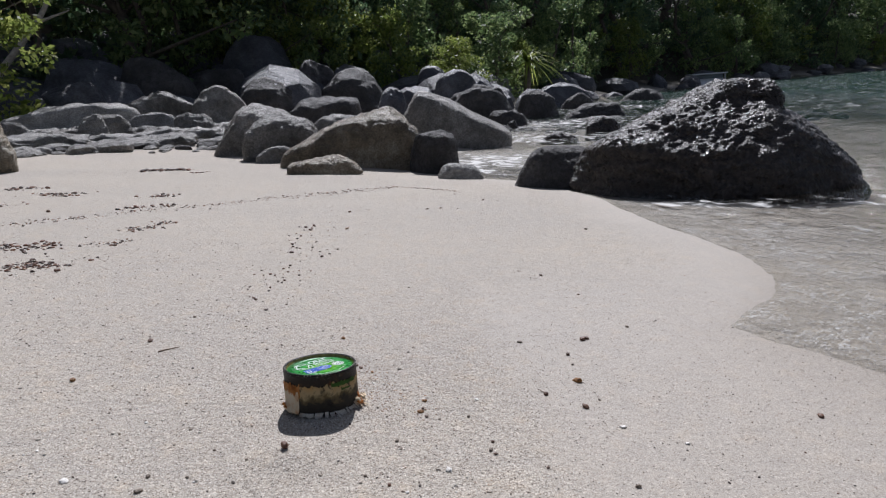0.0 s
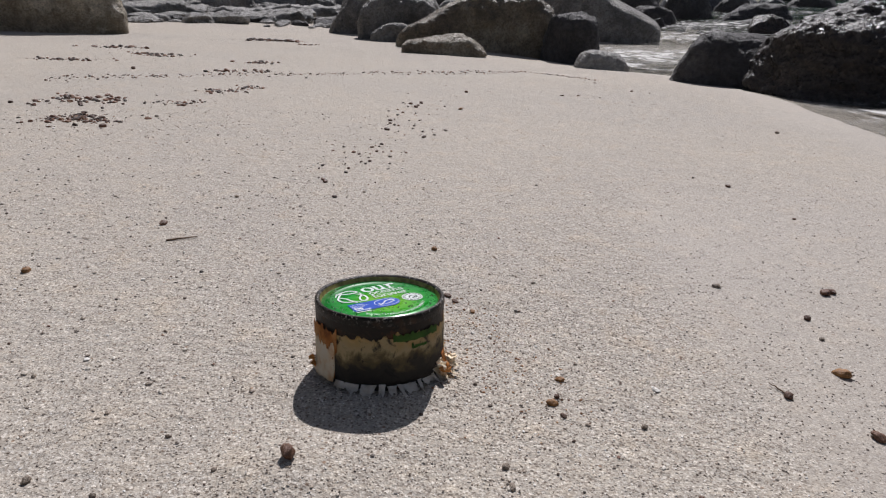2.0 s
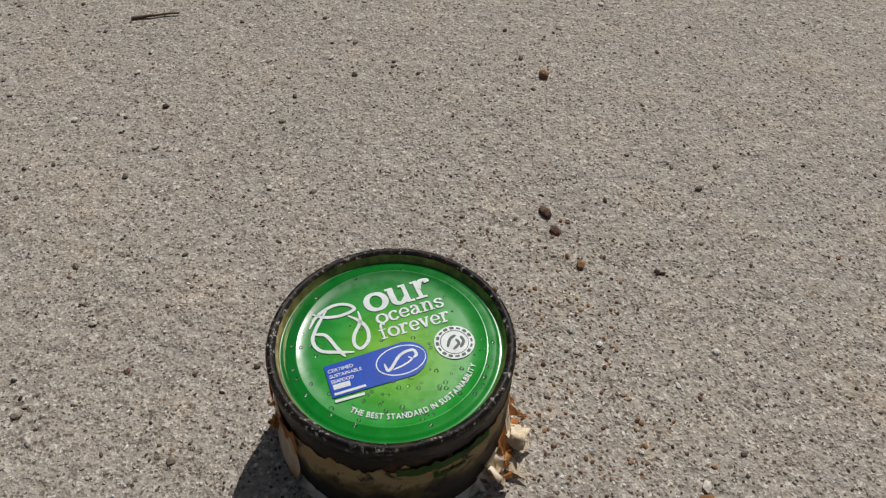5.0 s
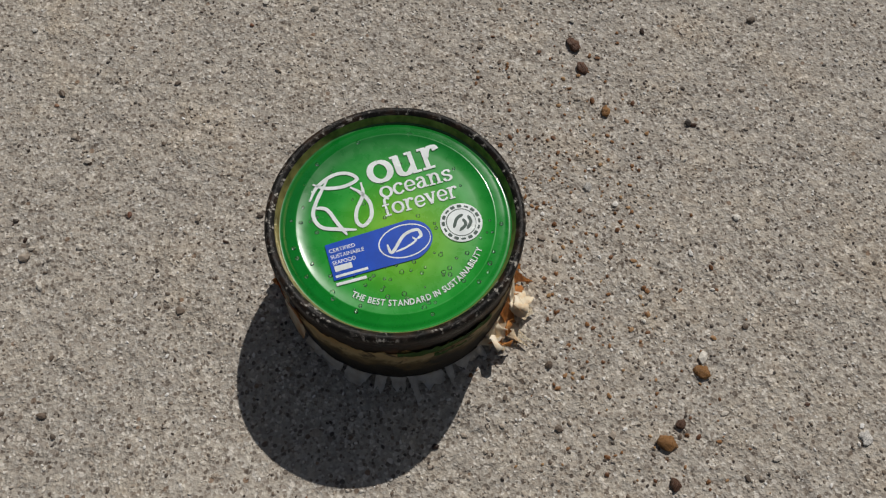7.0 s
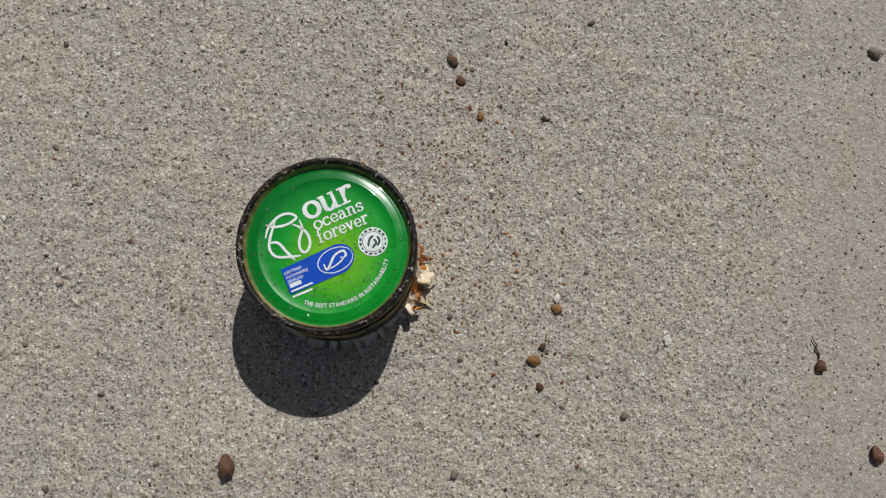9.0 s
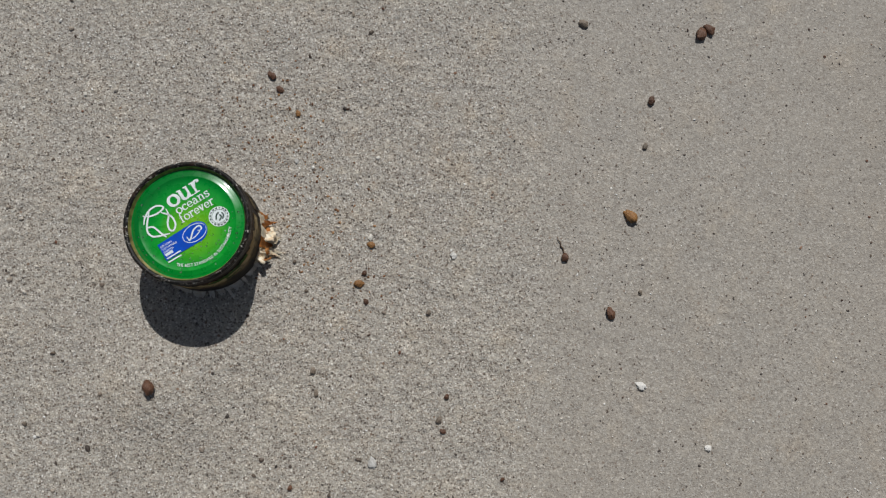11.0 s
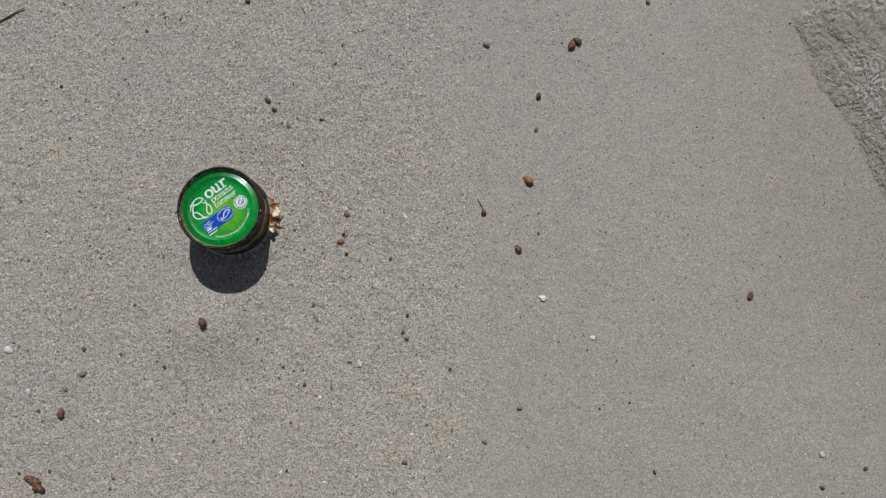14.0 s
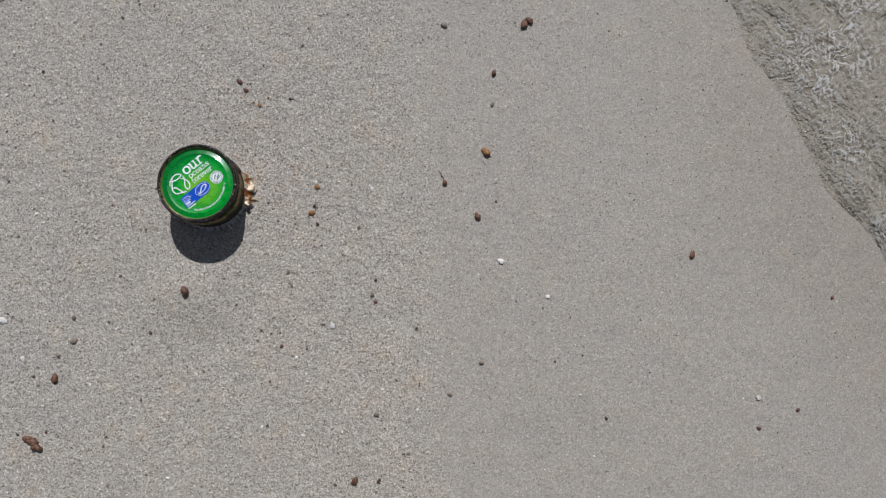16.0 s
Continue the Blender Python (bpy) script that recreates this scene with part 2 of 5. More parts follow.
def leaf_material(name, a, b, c):
    k = Mat(name)
    g = k.n("ShaderNodeNewGeometry")
    col = k.ramp(g.outputs["Random Per Island"], [(0.0, a), (0.55, b), (1.0, c)])
    p = k.pos()
    col = k.mix(1.0, col, k.ramp(k.noise(p, 0.7, 3.0), [(0.3, (0.75, 0.78, 0.8)), (0.7, (1.2, 1.15, 1.0))]), "MULTIPLY")
    k.set(Base_Color=col, Roughness=0.45)
    tr = k.n("ShaderNodeBsdfTranslucent")
    k.l(col, tr.inputs[0])
    mixer = k.n("ShaderNodeMixShader")
    mixer.inputs[0].default_value = 0.62
    k.l(k.b.outputs[0], mixer.inputs[1])
    k.l(tr.outputs[0], mixer.inputs[2])
    k.l(mixer.outputs[0], k.out.inputs["Surface"])
    return k.m


def plain(name, colour, rough=0.6, metal=0.0, vary=0.25, scale=300.0, bump=0.3, dist=0.0005):
    k = Mat(name)
    p = k.pos(True)
    f = k.noise(p, scale, 5.0)
    lo = tuple(v * (1 - vary) for v in colour)
    hi = tuple(min(1.0, v * (1 + vary)) for v in colour)
    return k.set(Base_Color=k.ramp(f, [(0.3, lo), (0.7, hi)]), Roughness=rough, Metallic=metal, Normal=k.bump(f, bump, dist))


M_sand = sand_material()
M_water = water_material()
M_granite = rock_material("grey_granite", (0.09, 0.083, 0.075), (0.25, 0.235, 0.213), (0.50, 0.47, 0.43), 1.4, 0.55)
M_tan_rock = rock_material("tan_weathered_granite", (0.11, 0.085, 0.058), (0.36, 0.295, 0.205), (0.66, 0.59, 0.46), 1.6, 0.52, 1.0, (0.10, 0.085, 0.05))
# dark shore rock, also used as painted tree shade on some boulders
M_dark_rock = rock_material("dark_shore_and_shade_rock", (0.03, 0.028, 0.028), (0.075, 0.07, 0.068), (0.15, 0.14, 0.135), 1.0, 0.68)
# slope rock: the tree shade is put into its dark bluish colour
M_hill_rock = rock_material("slope_rock_with_painted_shade", (0.04, 0.042, 0.05), (0.09, 0.092, 0.105), (0.19, 0.19, 0.205), 0.8, 0.5)
M_pale_slab = rock_material("pale_slab_rock", (0.20, 0.19, 0.175), (0.36, 0.345, 0.32), (0.52, 0.50, 0.47), 0.9, 0.6)
M_wet_rock = wet_rock_material()
M_leaf_dark = leaf_material("dark_leaves", (0.065, 0.12, 0.07), (0.125, 0.20, 0.11), (0.235, 0.295, 0.15))
M_leaf_mid = leaf_material("mid_green_leaves", (0.10, 0.165, 0.07), (0.20, 0.28, 0.115), (0.36, 0.42, 0.19))
M_leaf_light = leaf_material("yellow_green_leaves", (0.12, 0.17, 0.04), (0.22, 0.28, 0.07), (0.36, 0.39, 0.13))
M_bark = plain("grey_bark", (0.11, 0.09, 0.07), 0.9, 0, 0.4, 14.0, 0.8, 0.02)


# ---------------- ground and water ----------------
FALL = math.tan(radians(3.5))
NX, NY = 0.9507, -0.3102
SEA = -0.056
HILL_X = [-200, -40, -2, 2, 6, 10, 15, 32, 60, 120, 300]
HILL_Y = [0, 8, 12.3, 12.8, 13.5, 15.5, 20.2, 24.5, 32, 50, 90]
EDGE_Y = [-4.0, -1.2, -0.6, -0.36, -0.26, -0.1, 0.01, 0.05, 0.1, 0.2, 0.4, 0.5, 0.9, 1.4]
EDGE_X = [1.30, 0.98, 0.82, 0.735, 0.700, 0.680, 0.660, 0.74, 0.86, 0.98, 1.09, 1.12, 1.215, 1.44]


def lumps(x, y, k, s):
    """Cheap smooth unevenness from a few crossed waves."""
    return (np.sin(x * k + s) * np.cos(y * k * 1.13 - s * 2) + 0.6 * np.sin(x * k * 2.1 - y * k * 1.7 + s * 3) + 0.4 * np.cos(x * k * 3.7 + y * k * 4.3 + s)) / 2


def ground_z(x, y):
    """Height of the ground in the world."""
    x, y = np.asarray(x, float), np.asarray(y, float)
    n = NX * x + NY * y
    z = -FALL * n
    z = np.where(n > 2.0, -FALL * 2.0 - 0.06 * (n - 2.0), z)
    z = np.maximum(z, -1.6)
    far = nstep(0.8, 3.5, np.hypot(x, y))
    z = z + far * 0.012 * lumps(x, y, 2.3, 1.0) + nstep(3.5, 9, np.hypot(x, y)) * 0.05 * lumps(x, y, 1.1, 4.0)
    z = z - 0.075 * np.exp(-(((x - 1.75) / 0.5) ** 2 + ((y - 2.75) / 0.75) ** 2))
    z = z + (0.0022 - 0.07 * np.clip(y, -0.06, 0.04)) * nstep(0.085, 0.048, np.hypot(x, y))
    z = z + 0.004 * np.exp(-(((x + 0.018) / 0.05) ** 2 + ((y + 0.088) / 0.034) ** 2))
    z = z + 0.008 * np.exp(-(((x + 0.066) / 0.034) ** 2 + ((y + 0.112) / 0.034) ** 2))
    s = y - np.interp(x, HILL_X, HILL_Y)
    up = np.where(s > 0, 0.42 * s, 0) * nstep(-1.0, 3.0, s)
    z = np.where(s > -4, z * (1 - nstep(-4, 0.5, s)) + (np.maximum(z, SEA + 0.25)) * nstep(-4, 0.5, s), z)
    return z + np.minimum(up, 30 + 0 * up)


def warped_axis(n, reach, near):
    u = np.linspace(-1, 1, n)
    b = math.asinh(reach / near)
    return near * np.sinh(b * u)


def sheet(name, xs, ys, zs, material, keep=None, attrs=()):
    nx, ny = len(xs), len(ys)
    X, Y = np.meshgrid(xs, ys, indexing="ij")
    co = np.stack([X, Y, zs], -1).reshape(-1, 3)
    idx = np.arange(nx * ny).reshape(nx, ny)
    quads = np.stack([idx[:-1, :-1], idx[1:, :-1], idx[1:, 1:], idx[:-1, 1:]], -1).reshape(-1, 4)
    if keep is not None:
        quads = quads[keep.reshape(-1)[quads].any(1)]
        used = np.unique(quads)
        back = np.full(nx * ny, -1)
        back[used] = np.arange(len(used))
        co, quads = co[used], back[quads]
        attrs = [(a, v.reshape(-1)[used]) for a, v in attrs]
    me = bpy.data.meshes.new(name)
    me.from_pydata(co.tolist(), [], quads.tolist())
    for a, v in attrs:
        at = me.attributes.new(a, "FLOAT", "POINT")
        at.data.foreach_set("value", np.asarray(v, np.float32).reshape(-1))
    me.polygons.foreach_set("use_smooth", [True] * len(me.polygons))
    me.materials.append(material)
    return new(name, me)


gx = warped_axis(421, 260, 0.16) + 0.12
gy = warped_axis(421, 260, 0.16) - 0.05
GX, GY = np.meshgrid(gx, gy, indexing="ij")
GZ = ground_z(GX, GY)
swash = (GX - np.interp(GY, EDGE_Y, EDGE_X)) * 0.95
swash = swash + 0.012 * lumps(GX, GY, 17.0, 0.4)
damp_line = GX - (0.245 + 0.30 * GY) + 0.02 * lumps(GX, GY, 9.0, 2.0)
wetness = 0.30 * nstep(-0.035, 0.06, damp_line) * nstep(0.6, 0.15, GY) + 0.42 * nstep(-0.26, 0.04, swash)
wetness = np.where(GZ < SEA, 0.55, np.minimum(wetness, 1.0)) * nstep(16, 10, GY)
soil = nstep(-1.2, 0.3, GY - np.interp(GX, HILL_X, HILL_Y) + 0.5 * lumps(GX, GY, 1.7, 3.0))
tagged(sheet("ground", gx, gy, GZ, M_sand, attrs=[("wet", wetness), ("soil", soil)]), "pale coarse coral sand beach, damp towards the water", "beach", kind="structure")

wx = warped_axis(421, 260, 0.35) + 0.95
wy = warped_axis(421, 260, 0.35) - 0.05
WX, WY = np.meshgrid(wx, wy, indexing="ij")
WG = ground_z(WX, WY)
sw = (WX - np.interp(WY, EDGE_Y, EDGE_X)) * 0.95 + 0.012 * lumps(WX, WY, 17.0, 0.4)
film = np.clip(sw * 0.06, -0.008, 0.005) + 0.0010 * np.exp(-((sw - 0.022) / 0.016) ** 2) + 0.0013 * nstep(0.0, 0.08, sw) * lumps(WX, WY, 95.0, 0.7)
film = np.where(WY > 1.45, -0.02, film)
out = nstep(0.3, 3.0, NX * WX + NY * WY - 0.9)
waves = 0.004 * lumps(WX, WY, 21.0, 2.0) * nstep(0.0, 0.4, sw) + 0.018 * out * lumps(WX * 1.0 - 0.33 * WY, WY * 0.4, 6.0, 1.0) + 0.030 * out * lumps(WX - 0.3 * WY, WY * 0.5, 1.9, 3.0)
WZ = np.maximum(SEA + waves, WG + film)
deep = np.clip(SEA - WG, 0, 1.5) / 1.5
# foam along the wash, painted caustics and sparkle in the inlet
froth_glint = 0.95 * nstep(-0.01, 0.02, sw) * nstep(0.5, 0.1, sw) * (WY < 1.45)
froth_glint = np.maximum(froth_glint, 0.9 * np.exp(-(((WX - 1.75) / 0.55) ** 2 + ((WY - 2.9) / 0.8) ** 2)))
froth_glint = np.maximum(froth_glint, 0.8 * np.exp(-(((WX - 3.4) / 0.8) ** 2 + ((WY - 5.3) / 0.9) ** 2)))
# where glitter and pale sky streaks are painted white on the water
surf_glitter = np.zeros_like(WX)
for cx, cy, rx, ry, a in [(1.75, 2.85, 0.6, 0.8, 1.0), (2.9, 4.3, 0.9, 1.0, 0.8), (4.2, 6.0, 1.3, 1.3, 0.9), (6.5, 8.5, 2.2, 2.0, 0.7), (1.45, 1.0, 0.22, 0.16, 0.8), (2.3, 0.75, 0.6, 0.25, 0.45), (1.75, 0.72, 0.5, 0.25, 0.5), (1.4, 0.5, 0.25, 0.3, 0.5)]:
    surf_glitter = np.maximum(surf_glitter, a * np.exp(-(((WX - cx) / rx) ** 2 + ((WY - cy) / ry) ** 2)))
surf_glitter = np.maximum(surf_glitter, 0.4 * nstep(2.6, 8.0, WX))
sea = sheet("water", wx, wy, WZ, M_water, keep=(WZ > WG - 0.003), attrs=[("depth", deep), ("foam_glint", froth_glint), ("surf_glitter", surf_glitter)])
tagged(sea, "clear shallow sea with a thin foaming wave wash and painted sun glitter", "water", kind="structure")


# ---------------- rocks ----------------
def boulder(seed, w, d, h, material, planes=None, sub=5, rough=1.0, power=9, core=0.35, sink=0.12, wrinkle=0.0, unit=False, crag=0.0):
    """A boulder with its base centre at the origin: flats cut from a ball, blended and roughened. planes: (normal, offset) in metres."""
    rng = np.random.RandomState(seed)
    bm = bmesh.new()
    bmesh.ops.create_icosphere(bm, subdivisions=sub, radius=1)
    dirs = np.array([v.co[:] for v in bm.verts])
    if planes is None:
        k = 13
        nor = rng.normal(size=(k, 3))
        nor[:, 2] = np.abs(nor[:, 2]) * 0.9
        nor = np.vstack([nor / np.linalg.norm(nor, axis=1)[:, None], [[0, 0, 1], [1, 0, 0.1], [-1, 0, 0.1], [0, -1, 0.2], [0, 1, 0.2]]])
        off = np.concatenate([rng.uniform(0.72, 1.0, k), [0.95, 0.97, 0.97, 0.97, 0.97]])
        r = (np.clip(dirs @ nor.T / off, 0, None) ** power).sum(1).clip(1e-9) ** (-1 / power)
        r = np.minimum(r, 1.25)
        co = dirs * r[:, None]
        up = co[:, 2] > 0
        ext = [np.ptp(co[:, 0]) / 2, np.ptp(co[:, 1]) / 2]
        co[:, 0] = (co[:, 0] - (co[:, 0].max() + co[:, 0].min()) / 2) / ext[0] * w / 2
        co[:, 1] = (co[:, 1] - (co[:, 1].max() + co[:, 1].min()) / 2) / ext[1] * d / 2
        top, low = co[:, 2].max(), h * core
        co[:, 2] = np.where(up, low + co[:, 2] / top * (h - low), low + co[:, 2] * (low + sink * h + 0.02))
    else:
        nor = np.array([p[0] for p in planes], float)
        nor = nor / np.linalg.norm(nor, axis=1)[:, None]
        c = np.array([0.0, 0.0, core])
        off = np.array([p[1] for p in planes]) - nor @ c
        r = (np.clip(dirs @ nor.T / off, 0, None) ** power).sum(1).clip(1e-9) ** (-1 / power)
        co = c + dirs * r[:, None]
        if unit:
            co = co * np.array([w, d, h])
    size = (w + d + h) / 3
    for v, p, dr in zip(bm.verts, co, dirs):
        q = Vector(p) / size
        s = Vector((seed * 3.1, seed * 1.7, 0))
        amp = 0.10 * noise.noise(q * 2.2 + s) + 0.05 * noise.noise(q * 5.5 + s) + 0.022 * noise.noise(q * 13 + s)
        if sub >= 6:
            amp += 0.013 * noise.noise(q * 28 + s) + 0.012 * noise.noise(q * 66 + s)
        if wrinkle:
            t = q.x * 0.55 + q.z * 1.0 + 0.25 * noise.noise(q * 2 + s)
            amp += wrinkle * (abs(noise.noise(Vector((t * 9, q.y * 2, seed)))) - 0.2)
        if crag:
            tw = Vector((q.x + 0.5 * q.z, q.y, q.z * 1.8 - 0.6 * q.x)) + s
            amp += crag * (0.22 - abs(noise.noise(tw * 6))) + 0.6 * crag * (0.22 - abs(noise.noise(tw * 14 + s))) + 0.3 * crag * noise.noise(tw * 34)
        v.co = Vector(p) + Vector(dr) * (amp * size * 0.6 * rough)
    return bm, material


def place_rock(x, y, ztop, w, d, yaw, seed, material, label, sub=5, rough=1.0, lean=0, wrinkle=0.0, name="boulder", planes=None):
    """Sets a boulder on the ground at beach place x, y with its top ztop above the beach face."""
    p = W(x, y)
    g = float(ground_z(p.x, p.y))
    h = max(0.06, W(x, y, ztop).z - g)
    bm, m = boulder(seed, w, d, h, material, planes, sub, rough, power=9, wrinkle=wrinkle, unit=bool(planes))
    ob = obj_from(name, bm, m)
    ob.matrix_world = pose(p.x, p.y, g, 0, lean, yaw)
    return tagged(ob, label, "rock")


LABELS = {"tan": "weathered tan granite boulder half sunk in the sand", "grey": "rounded grey granite boulder on the beach",
          "dark": "dark damp boulder at the water's edge", "pale": "pale sunlit slab of rock among the boulders",
          "white": "low whitish rock with dark speckles on the sand", "shade": "big boulder coloured dark for the shade of the trees",
          "striped": "grey boulder with dark diagonal weathering grooves", "wet": "black wet rock washed by the waves"}
NEAR_ROCKS = [
    (0.70, 2.68, 0.085, 0.37, 0.22, -14, 3, M_tan_rock, "tan"),
    (0.97, 3.08, 0.31, 0.77, 0.44, -16, 4, M_tan_rock, "tan"),
    (1.29, 2.66, 0.19, 0.28, 0.22, -23, 5, M_dark_rock, "dark"),
    (1.22, 2.20, 0.06, 0.22, 0.13, -25, 6, M_pale_slab, "white"),
    (0.67, 4.20, 0.35, 0.69, 0.55, -10, 8, M_granite, "grey"),
    (0.66, 3.60, 0.27, 0.44, 0.26, -11, 9, M_granite, "grey"),
    (0.59, 3.40, 0.10, 0.26, 0.16, -10, 10, M_pale_slab, "pale"),
    (1.43, 5.16, 0.24, 0.54, 0.32, -15, 12, M_granite, "grey"),
    (3.61, 4.29, 0.20, 0.34, 0.26, -37, 26, M_wet_rock, "wet"),
    (3.58, 5.86, 0.12, 0.15, 0.12, -30, 27, M_wet_rock, "wet"),
    (2.99, 4.04, 0.09, 0.33, 0.24, -33, 28, M_wet_rock, "wet"),
    (-1.03, 5.76, 0.22, 0.31, 0.19, 7, 39, M_granite, "grey"),
    (-1.28, 3.85, 0.43, 0.94, 0.75, 14, 50, M_tan_rock, "tan"),
]
MID_ROCKS = [
    (2.03, 7.70, 0.42, 0.94, 0.56, -15, 11, M_dark_rock, "dark"),
    (0.95, 9.46, 0.58, 0.79, 0.63, -6, 13, M_granite, "grey"),
    (0.20, 9.96, 0.55, 1.10, 0.60, -3, 15, M_granite, "striped"),
    (-0.80, 8.49, 0.40, 1.42, 0.70, 5, 16, M_pale_slab, "pale"),
    (0.02, 7.93, 0.24, 0.66, 0.44, -1, 17, M_pale_slab, "pale"),
    (0.47, 7.34, 0.24, 0.48, 0.29, -5, 18, M_granite, "grey"),
    (4.04, 7.51, 0.50, 1.07, 0.64, -27, 24, M_dark_rock, "dark"),
    (5.17, 7.92, 0.48, 0.62, 0.43, -32, 25, M_dark_rock, "dark"),
    (5.24, 6.65, 0.29, 0.80, 0.40, -36, 32, M_dark_rock, "wet"),
    (9.51, 10.97, 0.55, 0.96, 0.48, -40, 33, M_dark_rock, "wet"),
    (-0.40, 7.36, 0.25, 0.55, 0.27, 2, 38, M_granite, "grey"),
    (5.48, 10.11, 0.59, 0.82, 0.58, -27, 40, M_dark_rock, "dark"),
]
SHORE_ROCKS = [
    (7.33, 10.05, 0.44, 0.73, 0.36, -35, 41, M_dark_rock, "dark"),
    (-0.52, 6.82, 0.25, 0.30, 0.21, 3, 42, M_granite, "grey"),
    (3.76, 6.32, 0.23, 0.48, 0.24, -29, 43, M_dark_rock, "dark"),
    (4.08, 7.26, 0.18, 0.40, 0.20, -28, 44, M_wet_rock, "wet"),
]
# tree shade comes from the rock colour; the darkest take M_dark_rock
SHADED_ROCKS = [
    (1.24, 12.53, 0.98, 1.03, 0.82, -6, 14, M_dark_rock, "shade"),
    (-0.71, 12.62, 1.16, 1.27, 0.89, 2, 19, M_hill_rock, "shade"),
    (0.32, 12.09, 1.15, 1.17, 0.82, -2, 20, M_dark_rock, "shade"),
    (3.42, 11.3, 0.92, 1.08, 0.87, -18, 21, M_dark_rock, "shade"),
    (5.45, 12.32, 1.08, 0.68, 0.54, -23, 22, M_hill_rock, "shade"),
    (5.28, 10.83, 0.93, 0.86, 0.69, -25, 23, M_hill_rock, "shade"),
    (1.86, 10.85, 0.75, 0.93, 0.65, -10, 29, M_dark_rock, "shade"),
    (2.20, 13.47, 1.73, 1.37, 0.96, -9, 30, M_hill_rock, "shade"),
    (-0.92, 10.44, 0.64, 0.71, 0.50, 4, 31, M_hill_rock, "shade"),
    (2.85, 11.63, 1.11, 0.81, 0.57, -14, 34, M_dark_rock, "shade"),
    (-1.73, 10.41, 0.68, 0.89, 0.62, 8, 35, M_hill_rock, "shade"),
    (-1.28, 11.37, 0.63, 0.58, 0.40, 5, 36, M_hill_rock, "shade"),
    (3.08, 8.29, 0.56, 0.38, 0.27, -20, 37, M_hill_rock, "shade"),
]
FOOT = [((0, -1, 0.12), 0.5), ((0, -0.55, 0.8), 0.86), ((0, 1, 0.1), 0.5), ((0, 0.6, 0.8), 0.88), ((0, 0, -1), 0.2), ((1, 0, 0), 0.51), ((-1, 0, 0), 0.51)]
SHAPES = {  # flats of single boulders, in shares of their width, depth and height
    3: [((-0.6, 0, 0.8), 0.80), ((0.95, 0, 0.31), 0.52), ((0, 0, 1), 1.02)] + FOOT,
    4: [((-0.72, 0, 0.70), 0.60), ((0.94, 0, 0.34), 0.64), ((0.1, 0, 1), 1.03)] + FOOT,
    8: [((-0.93, 0, 0.36), 0.52), ((0.72, 0, 0.69), 0.72), ((0, 0, 1), 1.02)] + FOOT,
    9: [((-0.75, 0, 0.66), 0.80), ((0.6, 0, 0.8), 0.86), ((0, 0, 1), 1.02)] + FOOT,
    11: [((-0.75, 0, 0.6), 0.78), ((0.12, 0, 1), 0.98), ((0.97, 0, 0.1), 0.52)] + FOOT,
    16: [((-0.5, 0, 0.86), 0.74), ((0.12, 0, 1), 0.98), ((0.55, 0, 0.83), 0.84), ((-0.05, -0.2, 1), 0.99)] + FOOT,
    15: [((-0.55, 0, 0.83), 0.72), ((0.2, 0, 1), 0.98), ((0.75, 0, 0.66), 0.66)] + FOOT,
    50: [((-0.25, 0, 1), 1.0), ((0.99, 0, 0.08), 0.53), ((0.6, 0, 0.8), 0.98), ((0.15, 0, 1), 1.02)] + FOOT,
}
for x, y, zt, w, d, yaw, seed, m, kind in NEAR_ROCKS + MID_ROCKS + SHORE_ROCKS + SHADED_ROCKS:
    near = y < 4.5
    if kind == "shade":
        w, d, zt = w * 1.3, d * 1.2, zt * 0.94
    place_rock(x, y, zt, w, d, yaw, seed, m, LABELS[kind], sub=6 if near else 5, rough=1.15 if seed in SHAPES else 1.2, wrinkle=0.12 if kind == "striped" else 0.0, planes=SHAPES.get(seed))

# the great dark boulder standing in the wash
p = W(1.86, 1.31)
bm, m = boulder(61, 1.15, 0.75, 0.5, M_wet_rock, [
    ((-0.378, -0.10, 0.926), 0.378), ((-0.95, -0.1, 0.25), 0.56), ((0.573, -0.05, 0.82), 0.435), ((0.95, 0, 0.2), 0.62),
    ((0.05, -0.62, 0.78), 0.345), ((0.0, -0.97, 0.2), 0.35), ((-0.5, -0.8, 0.3), 0.43), ((0.55, -0.75, 0.35), 0.46),
    ((0.1, 0.8, 0.6), 0.42), ((0, 1, 0.1), 0.42), ((0, 0, 1), 0.47), ((0, 0, -1), 0.2), ((-0.6, 0.7, 0.4), 0.45), ((0.6, 0.7, 0.4), 0.5)],
    sub=7, rough=0.75, power=18, core=0.12, wrinkle=0.08, crag=0.065)
knob, _ = boulder(66, 0.27, 0.30, 0.19, M_wet_rock, sub=6, rough=2.2)
bmesh.ops.transform(knob, matrix=pose(0.185, 0.07, 0.275, 0, 4, 20), verts=knob.verts[:])
knob_mesh = bpy.data.meshes.new("knob")
knob.to_mesh(knob_mesh)
knob.free()
bm.from_mesh(knob_mesh)
bpy.data.meshes.remove(knob_mesh)
big = obj_from("boulder", bm, m)
big.matrix_world = pose(p.x, p.y, float(ground_z(p.x, p.y)), 0, 0, -46) @ Matrix.Diagonal((0.88, 0.95, 0.93, 1))
tagged(big, "great black wet boulder with a crusted ridged surface", "rock")
place_rock(1.47, 1.72, 0.165, 0.42, 0.30, -34, 62, M_dark_rock, "low rounded wet rock beside the great boulder", sub=6, rough=0.7)

